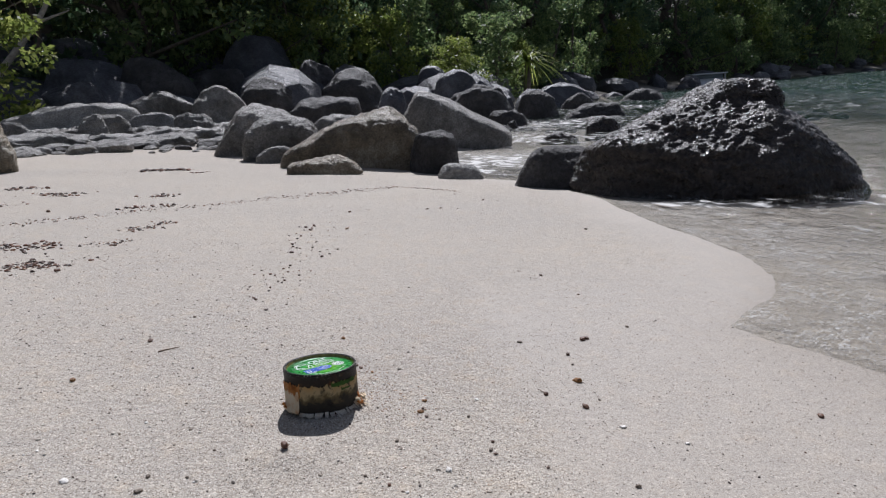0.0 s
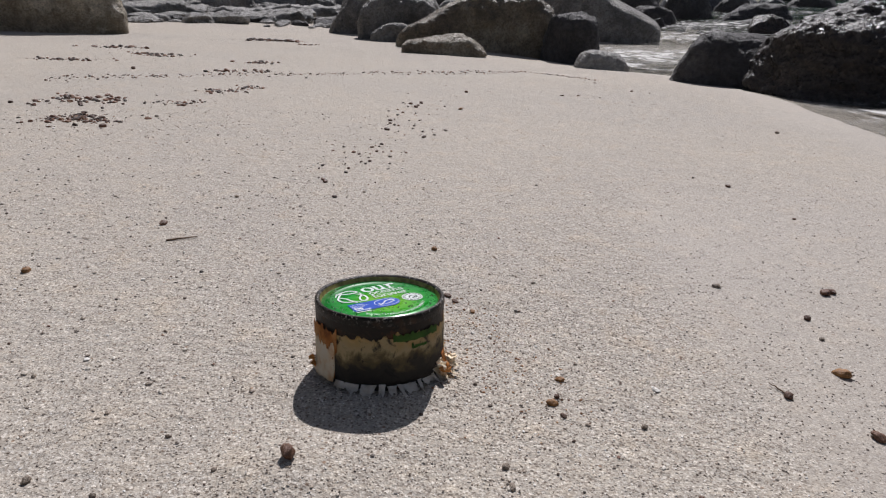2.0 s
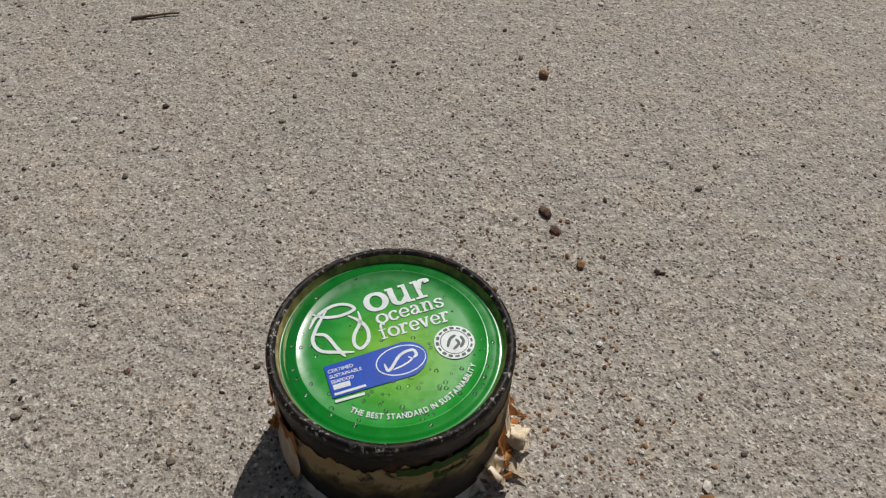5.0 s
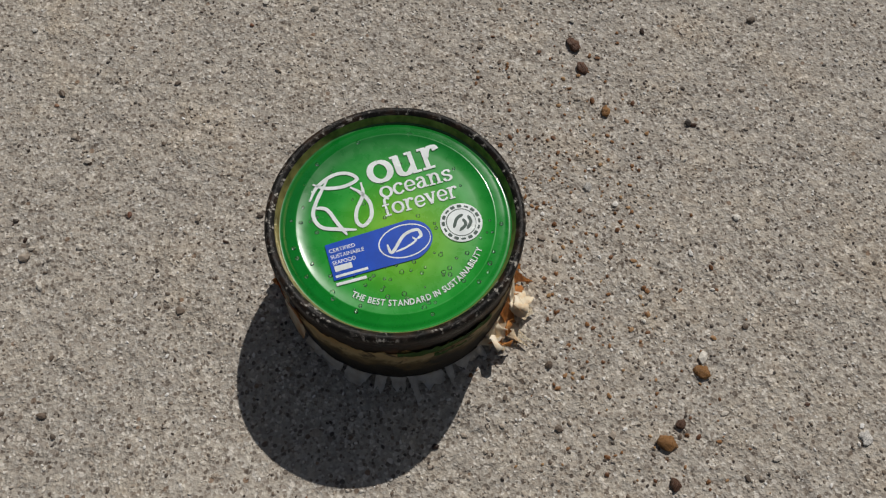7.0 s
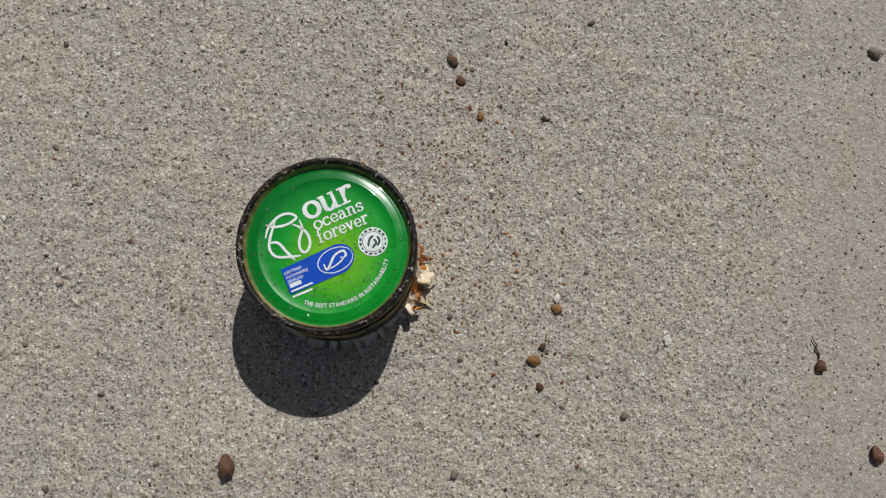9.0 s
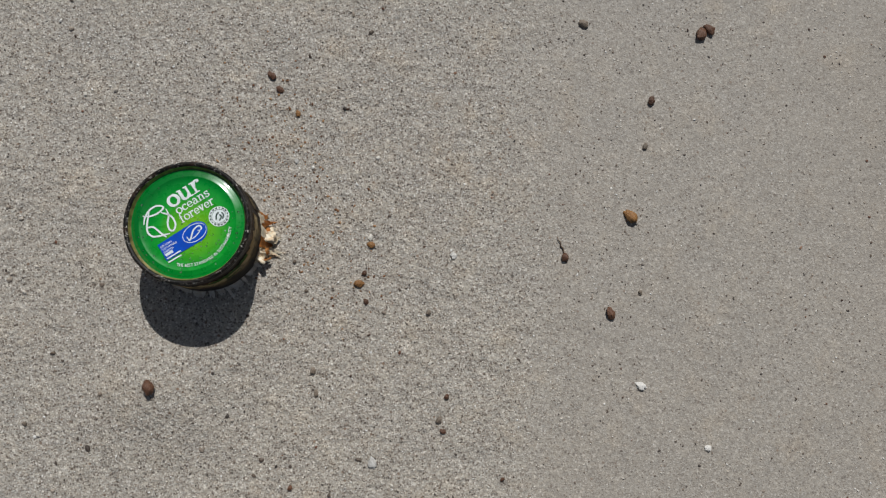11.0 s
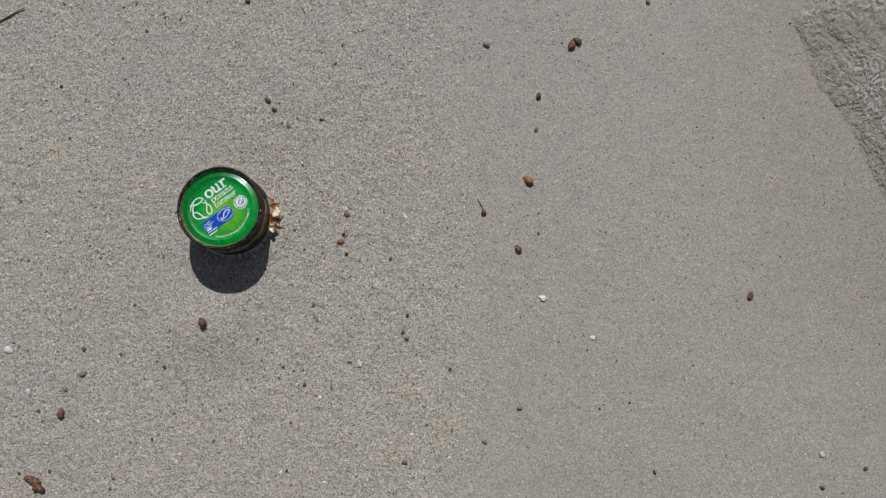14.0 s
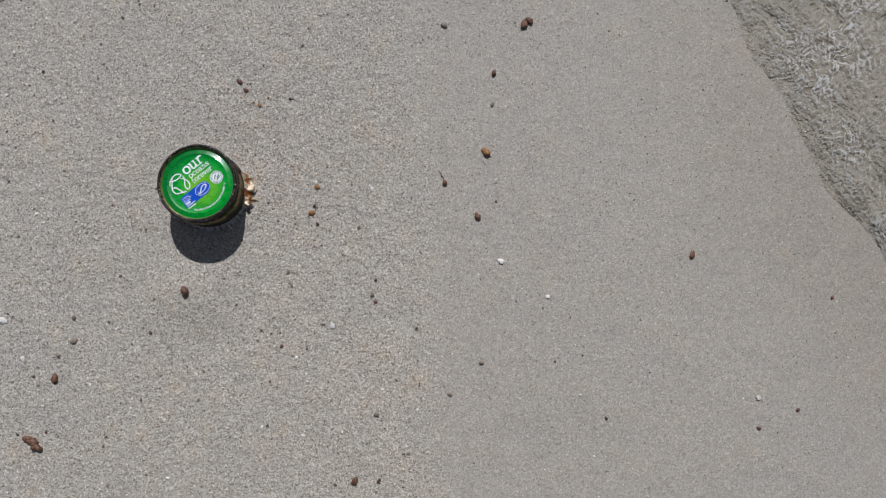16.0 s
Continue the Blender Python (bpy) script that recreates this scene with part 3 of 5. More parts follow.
# the long leaning boulder
p = W(2.05, 4.16)
bm, m = boulder(63, 0.85, 0.4, 0.5, M_granite, [
    ((0.42, -0.1, 0.9), 0.26), ((-0.9, 0, 0.42), 0.36), ((-0.5, 0, 0.85), 0.44), ((0.9, 0, -0.1), 0.45), ((0, -1, 0.15), 0.19), ((0.2, -0.75, 0.65), 0.27),
    ((0, 1, 0.1), 0.2), ((0.2, 0.7, 0.65), 0.27), ((0, 0, -1), 0.12), ((-1, 0, -0.3), 0.33)], sub=6, rough=0.5, power=8, core=0.14)
slant = obj_from("boulder", bm, m)
slant.matrix_world = pose(p.x, p.y, float(ground_z(p.x, p.y)), 0, 0, -24) @ Matrix.Diagonal((1.08, 1.0, 1.22, 1))
tagged(slant, "long grey boulder sloping down into the wash", "rock")


def stones(name, count, seed, xr, yr, sizes, material, label, flat=0.5, skip=None):
    """Loose stones too many to count, joined."""
    rng = np.random.RandomState(seed)
    src = bmesh.new()
    bmesh.ops.create_icosphere(src, subdivisions=2, radius=1)
    base = np.array([v.co[:] for v in src.verts])
    tris = np.array([[v.index for v in f.verts] for f in src.faces])
    src.free()
    cos, fcs = [], []
    for i in range(count):
        x, y = rng.uniform(*xr), rng.uniform(*yr)
        if skip and skip(x, y):
            continue
        s = math.exp(rng.uniform(math.log(sizes[0]), math.log(sizes[1])))
        nor = rng.normal(size=(7, 3))
        nor /= np.linalg.norm(nor, axis=1)[:, None]
        r = (np.clip(base @ nor.T / rng.uniform(0.7, 1, 7), 0, None) ** 6).sum(1).clip(1e-9) ** (-1 / 6)
        c = base * np.minimum(r, 1.3)[:, None] * np.array([1, rng.uniform(0.6, 1.0), flat * rng.uniform(0.7, 1.2)]) * s
        a = rng.uniform(0, 6.28)
        c = c @ np.array([[math.cos(a), math.sin(a), 0], [-math.sin(a), math.cos(a), 0], [0, 0, 1]])
        p = W(x, y)
        fcs.append(tris + len(cos) * len(base))
        cos.append(c + np.array([p.x, p.y, float(ground_z(p.x, p.y)) + s * flat * 0.25]))
    me = bpy.data.meshes.new(name)
    me.from_pydata(np.concatenate(cos).tolist(), [], np.concatenate(fcs).tolist())
    me.materials.append(material)
    return tagged(new(name, me), label, kind="stuff")


LEDGE = [((-0.3, 0, 0.95), 0.98), ((0.12, 0, 1), 0.96), ((0.4, -0.2, 0.9), 0.99), ((-0.1, -0.3, 1), 0.98)] + FOOT
lrng = random.Random(44)
for i in range(34):
    lx, ly = lrng.uniform(-2.1, 0.9), lrng.uniform(4.9, 8.8)
    place_rock(lx, ly, lrng.uniform(0.05, 0.10), lrng.uniform(0.5, 1.3), lrng.uniform(0.25, 0.5), lrng.uniform(-25, 25), 100 + i, M_pale_slab if i % 3 else M_granite,
               "low flat ledge of pale broken rock", rough=1.3, lean=lrng.uniform(-3, 3), wrinkle=0.2, name="rock_ledge", planes=LEDGE)
# dark stones added to stand in for the shaded gaps between ledges
stones("dark_rubble", 700, 17, (-2.3, 1.3), (4.8, 9.6), (0.015, 0.075), M_dark_rock, "broken stones coloured dark as shaded gaps between the pale ledges", 0.5)
stones("rubble", 1300, 7, (-2.2, 1.3), (4.7, 9.8), (0.018, 0.13), M_pale_slab, "grey broken rock rubble above the sand", 0.4)
stones("shore_stones", 260, 8, (2.2, 9.0), (5.6, 11.5), (0.04, 0.22), M_dark_rock, "dark wet stones along the far water's edge", 0.5)
stones("far_shore_stones", 420, 9, (8, 42), (12, 30), (0.15, 0.7), M_hill_rock, "grey rocks lining the far shore", 0.6,
       skip=lambda x, y: abs(y - float(np.interp(x, HILL_X, HILL_Y)) + 0.9) > 1.3)
stones("slope_rocks", 160, 10, (-3, 8), (11.0, 16), (0.2, 0.75), M_hill_rock, "rocks piled below the trees, coloured dark for their shade", 0.7)


# ---------------- trees ----------------
def limb(bm, a, b, ra, rb, seg=7):
    a, b = Vector(a), Vector(b)
    q = (b - a).to_track_quat("Z", "Y").to_matrix()
    rows = []
    for c, r in ((a, ra), (b, rb)):
        rows.append([bm.verts.new(c + q @ Vector((math.cos(k * 2 * math.pi / seg) * r, math.sin(k * 2 * math.pi / seg) * r, 0))) for k in range(seg)])
    for k in range(seg):
        bm.faces.new((rows[0][k], rows[0][(k + 1) % seg], rows[1][(k + 1) % seg], rows[1][k]))


def leaves_mesh(name, centres, radii, per, size, rng, material):
    """Small pointed leaves scattered in clumps."""
    cos, fcs = [], []
    n = 0
    for c, r in zip(centres, radii):
        d = rng.normal(size=(per, 3))
        d /= np.linalg.norm(d, axis=1)[:, None]
        pts = c + d * (r * rng.uniform(0.45, 1.0, (per, 1))) * np.array([1, 1, 0.75])
        ax = rng.normal(size=(per, 3)) + d * 0.8
        ax[:, 2] -= 0.25
        ax /= np.linalg.norm(ax, axis=1)[:, None]
        side = np.cross(ax, rng.normal(size=(per, 3)))
        side /= np.linalg.norm(side, axis=1)[:, None]
        s = size * rng.uniform(0.6, 1.3, (per, 1))
        quad = np.stack([pts - ax * s * 0.5, pts + side * s * 0.26, pts + ax * s * 0.6, pts - side * s * 0.26], 1)
        cos.append(quad.reshape(-1, 3))
        fcs.append(np.arange(per * 4).reshape(-1, 4) + n)
        n += per * 4
    me = bpy.data.meshes.new(name)
    me.from_pydata(np.concatenate(cos).tolist(), [], np.concatenate(fcs).tolist())
    me.materials.append(material)
    return me


def tree(seed, height, spread, material, label, size=0.11, clumps=46, per=85, low=0.1, girth=0.035):
    rng = np.random.RandomState(seed)
    root = new("tree")
    bm = bmesh.new()
    pts, ctr, rad = [], [], []
    p = np.array([0.0, 0, -0.2])
    r = girth * height
    for k in range(5):
        q = p + np.array([rng.normal() * 0.09 * height * 0.5, rng.normal() * 0.09 * height * 0.5, height * 0.17])
        limb(bm, p, q, r, r * 0.78)
        pts.append(q)
        p, r = q, r * 0.78
    for k in range(9):
        s = pts[rng.randint(0, 5)]
        e = s + np.array([rng.normal() * spread * 0.5, rng.normal() * spread * 0.5, height * rng.uniform(0.05, 0.25)])
        limb(bm, s, e, r * 0.8, r * 0.25)
        ctr.append(e)
        rad.append(spread * rng.uniform(0.2, 0.34))
    while len(ctr) < clumps:
        a, z = rng.uniform(0, 6.28), rng.uniform(low, 1.0)
        wide = spread * (0.55 + 0.5 * math.sin(min(1, z * 1.15) * math.pi)) * rng.uniform(0.45, 1.0)
        ctr.append(np.array([math.cos(a) * wide * 0.8, math.sin(a) * wide * 0.8, z * height]))
        rad.append(spread * rng.uniform(0.14, 0.32))
    part("trunk", bm, M_bark, root, "grey-brown trunk with bare limbs")
    crown = new("crown", leaves_mesh("crown", ctr, rad, per, size, rng, material))
    crown.parent = root
    return tagged(root, label, "tree")


def pandanus(seed, label):
    rng = np.random.RandomState(seed)
    root = new("screw_palm")
    bm = bmesh.new()
    limb(bm, (0, 0, -0.2), (0.1, 0, 0.9), 0.09, 0.07)
    part("trunk", bm, M_bark, root)
    bm = bmesh.new()
    for k in range(70):
        a, up = rng.uniform(0, 6.28), rng.uniform(-0.2, 1.2)
        d = Vector((math.cos(a), math.sin(a), up)).normalized()
        s = d.cross(Vector((0, 0, 1))).normalized() * 0.035
        L = rng.uniform(0.7, 1.1)
        prev = None
        for j in range(5):
            t = j / 4
            c = Vector((0.1, 0, 0.9)) + d * L * t + Vector((0, 0, -0.55 * L * t * t))
            w = s * (1 - t * 0.9)
            cur = (bm.verts.new(c - w), bm.verts.new(c + w))
            if prev:
                bm.faces.new((prev[0], prev[1], cur[1], cur[0]))
            prev = cur
    part("crown", bm, M_leaf_light, root, "long drooping strap leaves")
    return tagged(root, label, "palm")


KINDS = [tree(1, 4.2, 1.7, M_leaf_dark, "dense dark green tree on the rocky slope", 0.15),
         tree(2, 5.2, 1.6, M_leaf_mid, "mid-green leafy tree on the slope", 0.14, 52),
         tree(3, 3.0, 1.5, M_leaf_mid, "bushy green shrub at the forest edge", 0.12, 44, 90, 0.05),
         tree(4, 2.6, 1.3, M_leaf_light, "sunlit yellow-green bush at the forest edge", 0.11, 40, 90, 0.05),
         tree(5, 6.0, 2.2, M_leaf_dark, "tall dark tree above the shore", 0.17, 56, 95)]
trng = np.random.RandomState(21)


def plant(src, x, y, scale, turn):
    z = float(ground_z(x, y))
    m = pose(x, y, z - 0.05, 0, 0, turn) @ Matrix.Diagonal((scale, scale, scale * trng.uniform(0.85, 1.15), 1))
    return copy_thing(src, m)


# sunlit bushes that stand out from the forest edge
for x, y, k, s in [(-1.75, 8.9, 3, 0.8), (6.4, 13.0, 3, 0.62), (7.9, 14.4, 2, 0.75), (9.3, 15.6, 3, 0.5), (26.9, 25.2, 3, 1.6), (2.9, 13.9, 3, 0.6), (30.5, 26.4, 2, 1.3),
                   (2.1, 14.6, 3, 0.8), (3.3, 14.2, 2, 0.75), (4.2, 14.6, 3, 0.9), (5.1, 14.1, 3, 0.7), (5.9, 14.9, 2, 0.8), (0.9, 14.9, 2, 0.8)]:
    plant(KINDS[k], x, y, s, trng.uniform(0, 360))


def row_of(x0, x1, s0, step, scale, odds):
    x = x0
    while x < x1:
        y = float(np.interp(x, HILL_X, HILL_Y)) + s0 + trng.uniform(-0.4, 0.5) * step
        k = int(trng.choice(5, p=odds))
        plant(KINDS[k], x + trng.uniform(-0.3, 0.3) * step, y, scale * trng.uniform(0.8, 1.2), trng.uniform(0, 360))
        x += step * trng.uniform(0.8, 1.2)


DARK, MIXED, BUSHY = [0.25, 0.35, 0.12, 0.0, 0.28], [0.25, 0.3, 0.2, 0.1, 0.15], [0.0, 0.15, 0.5, 0.35, 0.0]
# tall shading trees above the boulders
row_of(-9, 2.2, 2.2, 2.2, 1.05, DARK)
row_of(-9, 5.0, 5.4, 3.2, 1.25, DARK)
# tall trees added to shade the boulders; their high crowns hang out of view
high = tree(6, 6.2, 2.6, M_leaf_dark, "tall tree added to shade the boulders, its high crown out of view", 0.17, 70, 130, 0.5, 0.014)
high.matrix_basis = pose(-5.6, 12.4, float(ground_z(-5.6, 12.4)) - 0.05)
for x, y, sc in [(-3.6, 14.3, 1.1), (-1.6, 14.6, 1.05), (0.2, 14.7, 0.95), (2.0, 14.3, 0.72)]:
    plant(high, x, y, sc, trng.uniform(0, 360))
# low sunlit bushes up the open slope
row_of(3.0, 12.0, 0.5, 0.9, 0.34, BUSHY)
row_of(2.6, 12.5, 1.3, 1.1, 0.42, BUSHY)
row_of(2.2, 13.0, 2.3, 1.3, 0.5, MIXED)
row_of(4.4, 13.0, 3.6, 1.7, 0.6, MIXED)
row_of(5.2, 14.0, 9.0, 3.0, 1.5, DARK)
# the far shore
row_of(11.5, 58, 0.9, 2.0, 0.7, BUSHY)
row_of(12.0, 60, 2.4, 2.2, 0.9, MIXED)
row_of(12.0, 62, 5.0, 3.0, 1.3, MIXED)
row_of(12.0, 64, 10.0, 4.2, 1.8, DARK)
for k, (x, y, s) in zip(range(5), [(-5.0, 13.0, 1.0), (-8.0, 12.0, 1.2), (-6.5, 10.6, 0.8), (-9.5, 10.5, 0.7), (-12.0, 12.5, 1.1)]):
    KINDS[k].matrix_basis = pose(x, y, float(ground_z(x, y)) - 0.05) @ Matrix.Diagonal((s, s, s, 1))
pal = pandanus(4, "small screw palm with drooping strap leaves at the forest edge")
pal.matrix_basis = pose(8.35, 13.6, float(ground_z(8.35, 13.6)), 0, 0, 20)

# a pale bare trunk leaning out of the dark leaves
bm = bmesh.new()
steps = [(-2.5, 11.7, 0.3), (-1.75, 11.4, 1.2), (-1.2, 11.3, 1.8), (-0.75, 11.2, 2.5), (-0.1, 11.2, 3.3)]
for n, (a, b) in enumerate(zip(steps, steps[1:])):
    limb(bm, a, b, 0.06 - 0.01 * n, 0.05 - 0.01 * n, 9)
limb(bm, steps[2], (-0.75, 11.2, 1.95), 0.03, 0.008)
limb(bm, steps[3], (-0.2, 11.0, 2.55), 0.025, 0.006)
M_pale_bark = plain("pale_grey_bark", (0.33, 0.30, 0.25), 0.85, 0, 0.35, 16.0, 0.7, 0.01)
tagged(obj_from("leaning_trunk", bm, M_pale_bark), "pale bare tree trunk leaning out of dark leaves", "tree trunk")

# undergrowth on the slope
urng = np.random.RandomState(5)
uc, ur = [], []
for k in range(1500):
    x = urng.uniform(-4, 60) if k % 2 else urng.uniform(-4, 14)
    y = float(np.interp(x, HILL_X, HILL_Y)) + urng.uniform(0.5, 9)
    uc.append(np.array([x, y, float(ground_z(x, y)) + urng.uniform(0.0, 0.5)]))
    ur.append(urng.uniform(0.35, 0.9))
tagged(new("undergrowth", leaves_mesh("undergrowth", uc, ur, 34, 0.2, urng, M_leaf_dark)), "dark tangled undergrowth on the shaded slope", kind="stuff")


# ---------------- moored boat ----------------
M_white_paint = plain("white_boat_paint", (0.72, 0.73, 0.74), 0.4, 0, 0.1, 6.0, 0.1, 0.004)
M_dark_glass = plain("tinted_windscreen", (0.22, 0.26, 0.28), 0.1, 0, 0.1, 5.0, 0.05, 0.002)


def box(bm, cx, cy, cz, sx, sy, sz, bevel=0.02):
    r = bmesh.ops.create_cube(bm, size=1, matrix=Matrix.Translation((cx, cy, cz)) @ Matrix.Diagonal((sx, sy, sz, 1)))
    bmesh.ops.bevel(bm, geom=list({e for v in r["verts"] for e in v.link_edges}), offset=bevel, segments=2, affect="EDGES", profile=0.5)


boat = tagged(new("boat"), "small white open boat with a flat sun canopy, moored offshore", "boat")
bm = bmesh.new()
hull_rows = []
for i in range(13):
    t = i / 12
    half = 0.8 * (1 - max(0.0, (t - 0.45) / 0.55) ** 2.2) + 0.02
    row = []
    for j in range(9):
        a = -math.pi / 2 + j / 8 * math.pi
        row.append(bm.verts.new((math.sin(a) * half, -1.5 + 3.2 * t, 0.32 + 0.10 * t * t - 0.5 * max(0.0, math.cos(a)) ** 0.6)))
    hull_rows.append(row)
for a, b in zip(hull_rows, hull_rows[1:]):
    for j in range(8):
        bm.faces.new((a[j], a[j + 1], b[j + 1], b[j]))
bm.faces.new(hull_rows[0])
part("hull", bm, M_white_paint, boat)
bm = bmesh.new()
box(bm, 0, -0.3, 0.78, 1.6, 1.35, 0.09)
part("canopy", bm, M_white_paint, boat, "flat white sun canopy")
for sx in (-0.7, 0.7):
    for sy in (-0.85, 0.25):
        bm = bmesh.new()
        limb(bm, (sx, sy, 0.28), (sx, sy, 0.8), 0.025, 0.025, 8)
        part("post", bm, M_white_paint, boat)
bm = bmesh.new()
box(bm, 0, -0.25, 0.33, 1.35, 1.0, 0.28, 0.04)
part("console", bm, M_white_paint, boat, "white console under the canopy")
bm = bmesh.new()
box(bm, 0, -0.25, 0.60, 1.3, 0.9, 0.26, 0.02)
part("windscreen", bm, M_dark_glass, boat, "dark tinted windscreen")
boat.matrix_world = pose(21.45, 21.55, SEA, 0, 0, -30) @ Matrix.Diagonal((0.85, 0.95, 0.6, 1))


# ---------------- the tin ----------------
def tin_char_material():
    k = Mat("scorched_tinplate")
    p = k.pos(True)
    f = k.noise(p, 85.0, 7.0, 0.65, 0.6)
    col = k.ramp(f, [(0.30, (0.006, 0.005, 0.005)), (0.55, (0.018, 0.013, 0.010)), (0.68, (0.055, 0.034, 0.019)), (0.80, (0.12, 0.09, 0.065))])
    rust = k.ramp(k.noise(p, 45.0, 5.0, 0.6), [(0.58, (0.0,)), (0.70, (0.75,))])
    col = k.mix(rust, col, (0.17, 0.062, 0.018))
    g = k.noise(p, 420.0, 4.0, 0.7)
    return k.set(Base_Color=col, Roughness=k.ramp(f, [(0.3, (0.38,)), (0.7, (0.75,))]), Normal=k.bump(g, 0.5, 0.0006), Specular_IOR_Level=0.22)


def tin_rim_material():
    k = Mat("burnt_black_rim")
    p = k.pos(True)
    f = k.noise(p, 520.0, 5.0, 0.7)
    worn = k.ramp(f, [(0.555, (0.0,)), (0.62, (1.0,))])
    rusty = k.ramp(k.noise(p, 120.0, 4.0), [(0.5, (0.008, 0.007, 0.006)), (0.78, (0.05, 0.025, 0.012))])
    worn = k.math("MULTIPLY", worn, k.ramp(k.noise(p, 150.0, 3.0), [(0.45, (0.08,)), (0.6, (0.85,))]))
    high = k.n("ShaderNodeSeparateXYZ")
    k.l(p, high.inputs[0])
    edge = k.n("ShaderNodeMapRange")
    edge.inputs[1].default_value = 0.0468
    edge.inputs[2].default_value = 0.0494
    k.l(high.outputs[2], edge.inputs[0])
    worn = k.math("MULTIPLY", worn, k.math("ADD", 0.12, k.math("MULTIPLY", edge.outputs[0], 0.88)))
    col = k.mix(worn, rusty, (0.68, 0.63, 0.55))
    return k.set(Base_Color=col, Roughness=k.ramp(f, [(0.3, (0.3,)), (0.7, (0.6,))]), Normal=k.bump(f, 0.6, 0.0005), Specular_IOR_Level=0.22)


def tin_lid_material():
    k = Mat("green_printed_lid")
    p = k.pos(True)
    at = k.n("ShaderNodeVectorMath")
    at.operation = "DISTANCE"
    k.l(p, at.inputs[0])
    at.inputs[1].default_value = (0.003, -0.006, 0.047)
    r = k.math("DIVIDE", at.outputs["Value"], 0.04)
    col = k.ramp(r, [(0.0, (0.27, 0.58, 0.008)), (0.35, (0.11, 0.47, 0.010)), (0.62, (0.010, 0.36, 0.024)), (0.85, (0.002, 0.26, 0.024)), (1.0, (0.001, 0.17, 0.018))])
    f = k.noise(p, 160.0, 5.0)
    col = k.mix(1.0, col, k.ramp(f, [(0.3, (0.86, 0.9, 0.86)), (0.7, (1.12, 1.06, 1.1))]), "MULTIPLY")
    stain = k.ramp(k.noise(p, 70.0, 6.0, 0.7), [(0.62, (0.0,)), (0.8, (0.35,))])
    col = k.mix(stain, col, (0.05, 0.10, 0.015))
    return k.set(Base_Color=col, Roughness=k.ramp(f, [(0.3, (0.22,)), (0.7, (0.36,))]), Normal=k.bump(f, 0.08, 0.0004), Specular_IOR_Level=0.4, Coat_Weight=0.8, Coat_Roughness=0.1)


def scorched_label_material():
    k = Mat("scorched_paper_label")
    p = k.pos(True)
    sep = k.n("ShaderNodeSeparateXYZ")
    k.l(p, sep.inputs[0])
    f = k.noise(p, 60.0, 6.0, 0.65, 0.4)
    band = k.math("ADD", k.math("DIVIDE", sep.outputs[2], 0.05), k.math("MULTIPLY", k.math("SUBTRACT", f, 0.5), 0.75))
    col = k.ramp(band, [(0.12, (0.030, 0.026, 0.022)), (0.34, (0.055, 0.046, 0.034)), (0.47, (0.22, 0.16, 0.07)), (0.56, (0.62, 0.49, 0.26)), (0.78, (0.62, 0.42, 0.17)), (0.96, (0.14, 0.085, 0.04))])
    g = k.noise(p, 300.0, 4.0, 0.7)
    soot = k.ramp(k.noise(p, 75.0, 7.0, 0.72, 1.4), [(0.53, (0.0,)), (0.62, (0.9,))])
    col = k.mix(soot, col, (0.022, 0.018, 0.015))
    return k.set(Base_Color=col, Roughness=0.6, Normal=k.bump(g, 0.4, 0.0005))


def paper_material(name, a, b, c):
    k = Mat(name)
    p = k.pos(True)
    f = k.noise(p, 110.0, 5.0, 0.6)
    return k.set(Base_Color=k.ramp(f, [(0.3, a), (0.52, b), (0.74, c)]), Roughness=0.75, Normal=k.bump(k.noise(p, 500.0, 3.0), 0.4, 0.0004))


def print_ink(name, colour, rough=0.4):
    k = Mat(name)
    f = k.noise(k.pos(True), 220.0, 5.0)
    return k.set(Base_Color=k.ramp(f, [(0.3, tuple(v * 0.86 for v in colour)), (0.7, tuple(min(1.0, v * 1.1) for v in colour))]), Roughness=rough, Specular_IOR_Level=0.3, Coat_Weight=0.7, Coat_Roughness=0.1)


M_tin = tin_char_material()
M_rim = tin_rim_material()
M_lid = tin_lid_material()
M_label = scorched_label_material()
M_cream = paper_material("cream_bared_paper", (0.72, 0.46, 0.22), (0.89, 0.77, 0.57), (0.92, 0.86, 0.73))
M_rusty = paper_material("rust_orange_scorch", (0.20, 0.06, 0.012), (0.54, 0.21, 0.045), (0.72, 0.42, 0.17))
M_frill = paper_material("off_white_paper_shreds", (0.62, 0.55, 0.46), (0.86, 0.82, 0.75), (0.91, 0.89, 0.84))
M_oldgreen = paper_material("dull_green_label", (0.03, 0.06, 0.012), (0.06, 0.15, 0.02), (0.10, 0.22, 0.035))
M_gold = plain("gold_lacquered_lip", (0.34, 0.25, 0.09), 0.35, 0.4, 0.5, 260.0, 0.4, 0.0004)
M_print_white = print_ink("white_print", (0.86, 0.92, 0.89))
M_print_blue = print_ink("blue_print", (0.0, 0.075, 0.55))
M_print_dark = print_ink("dark_print", (0.03, 0.07, 0.05))
k = Mat("water_drops")
drop_gloss = k.n("ShaderNodeBsdfGlossy", Roughness=0.1)
drop_clear = k.n("ShaderNodeBsdfTransparent")
drop_mix = k.n("ShaderNodeMixShader")
drop_fresnel = k.n("ShaderNodeFresnel", IOR=1.9)
k.l(drop_fresnel.outputs[0], drop_mix.inputs[0])
k.l(drop_clear.outputs[0], drop_mix.inputs[1])
k.l(drop_gloss.outputs[0], drop_mix.inputs[2])
k.l(drop_mix.outputs[0], k.out.inputs["Surface"])
M_drop = k.m


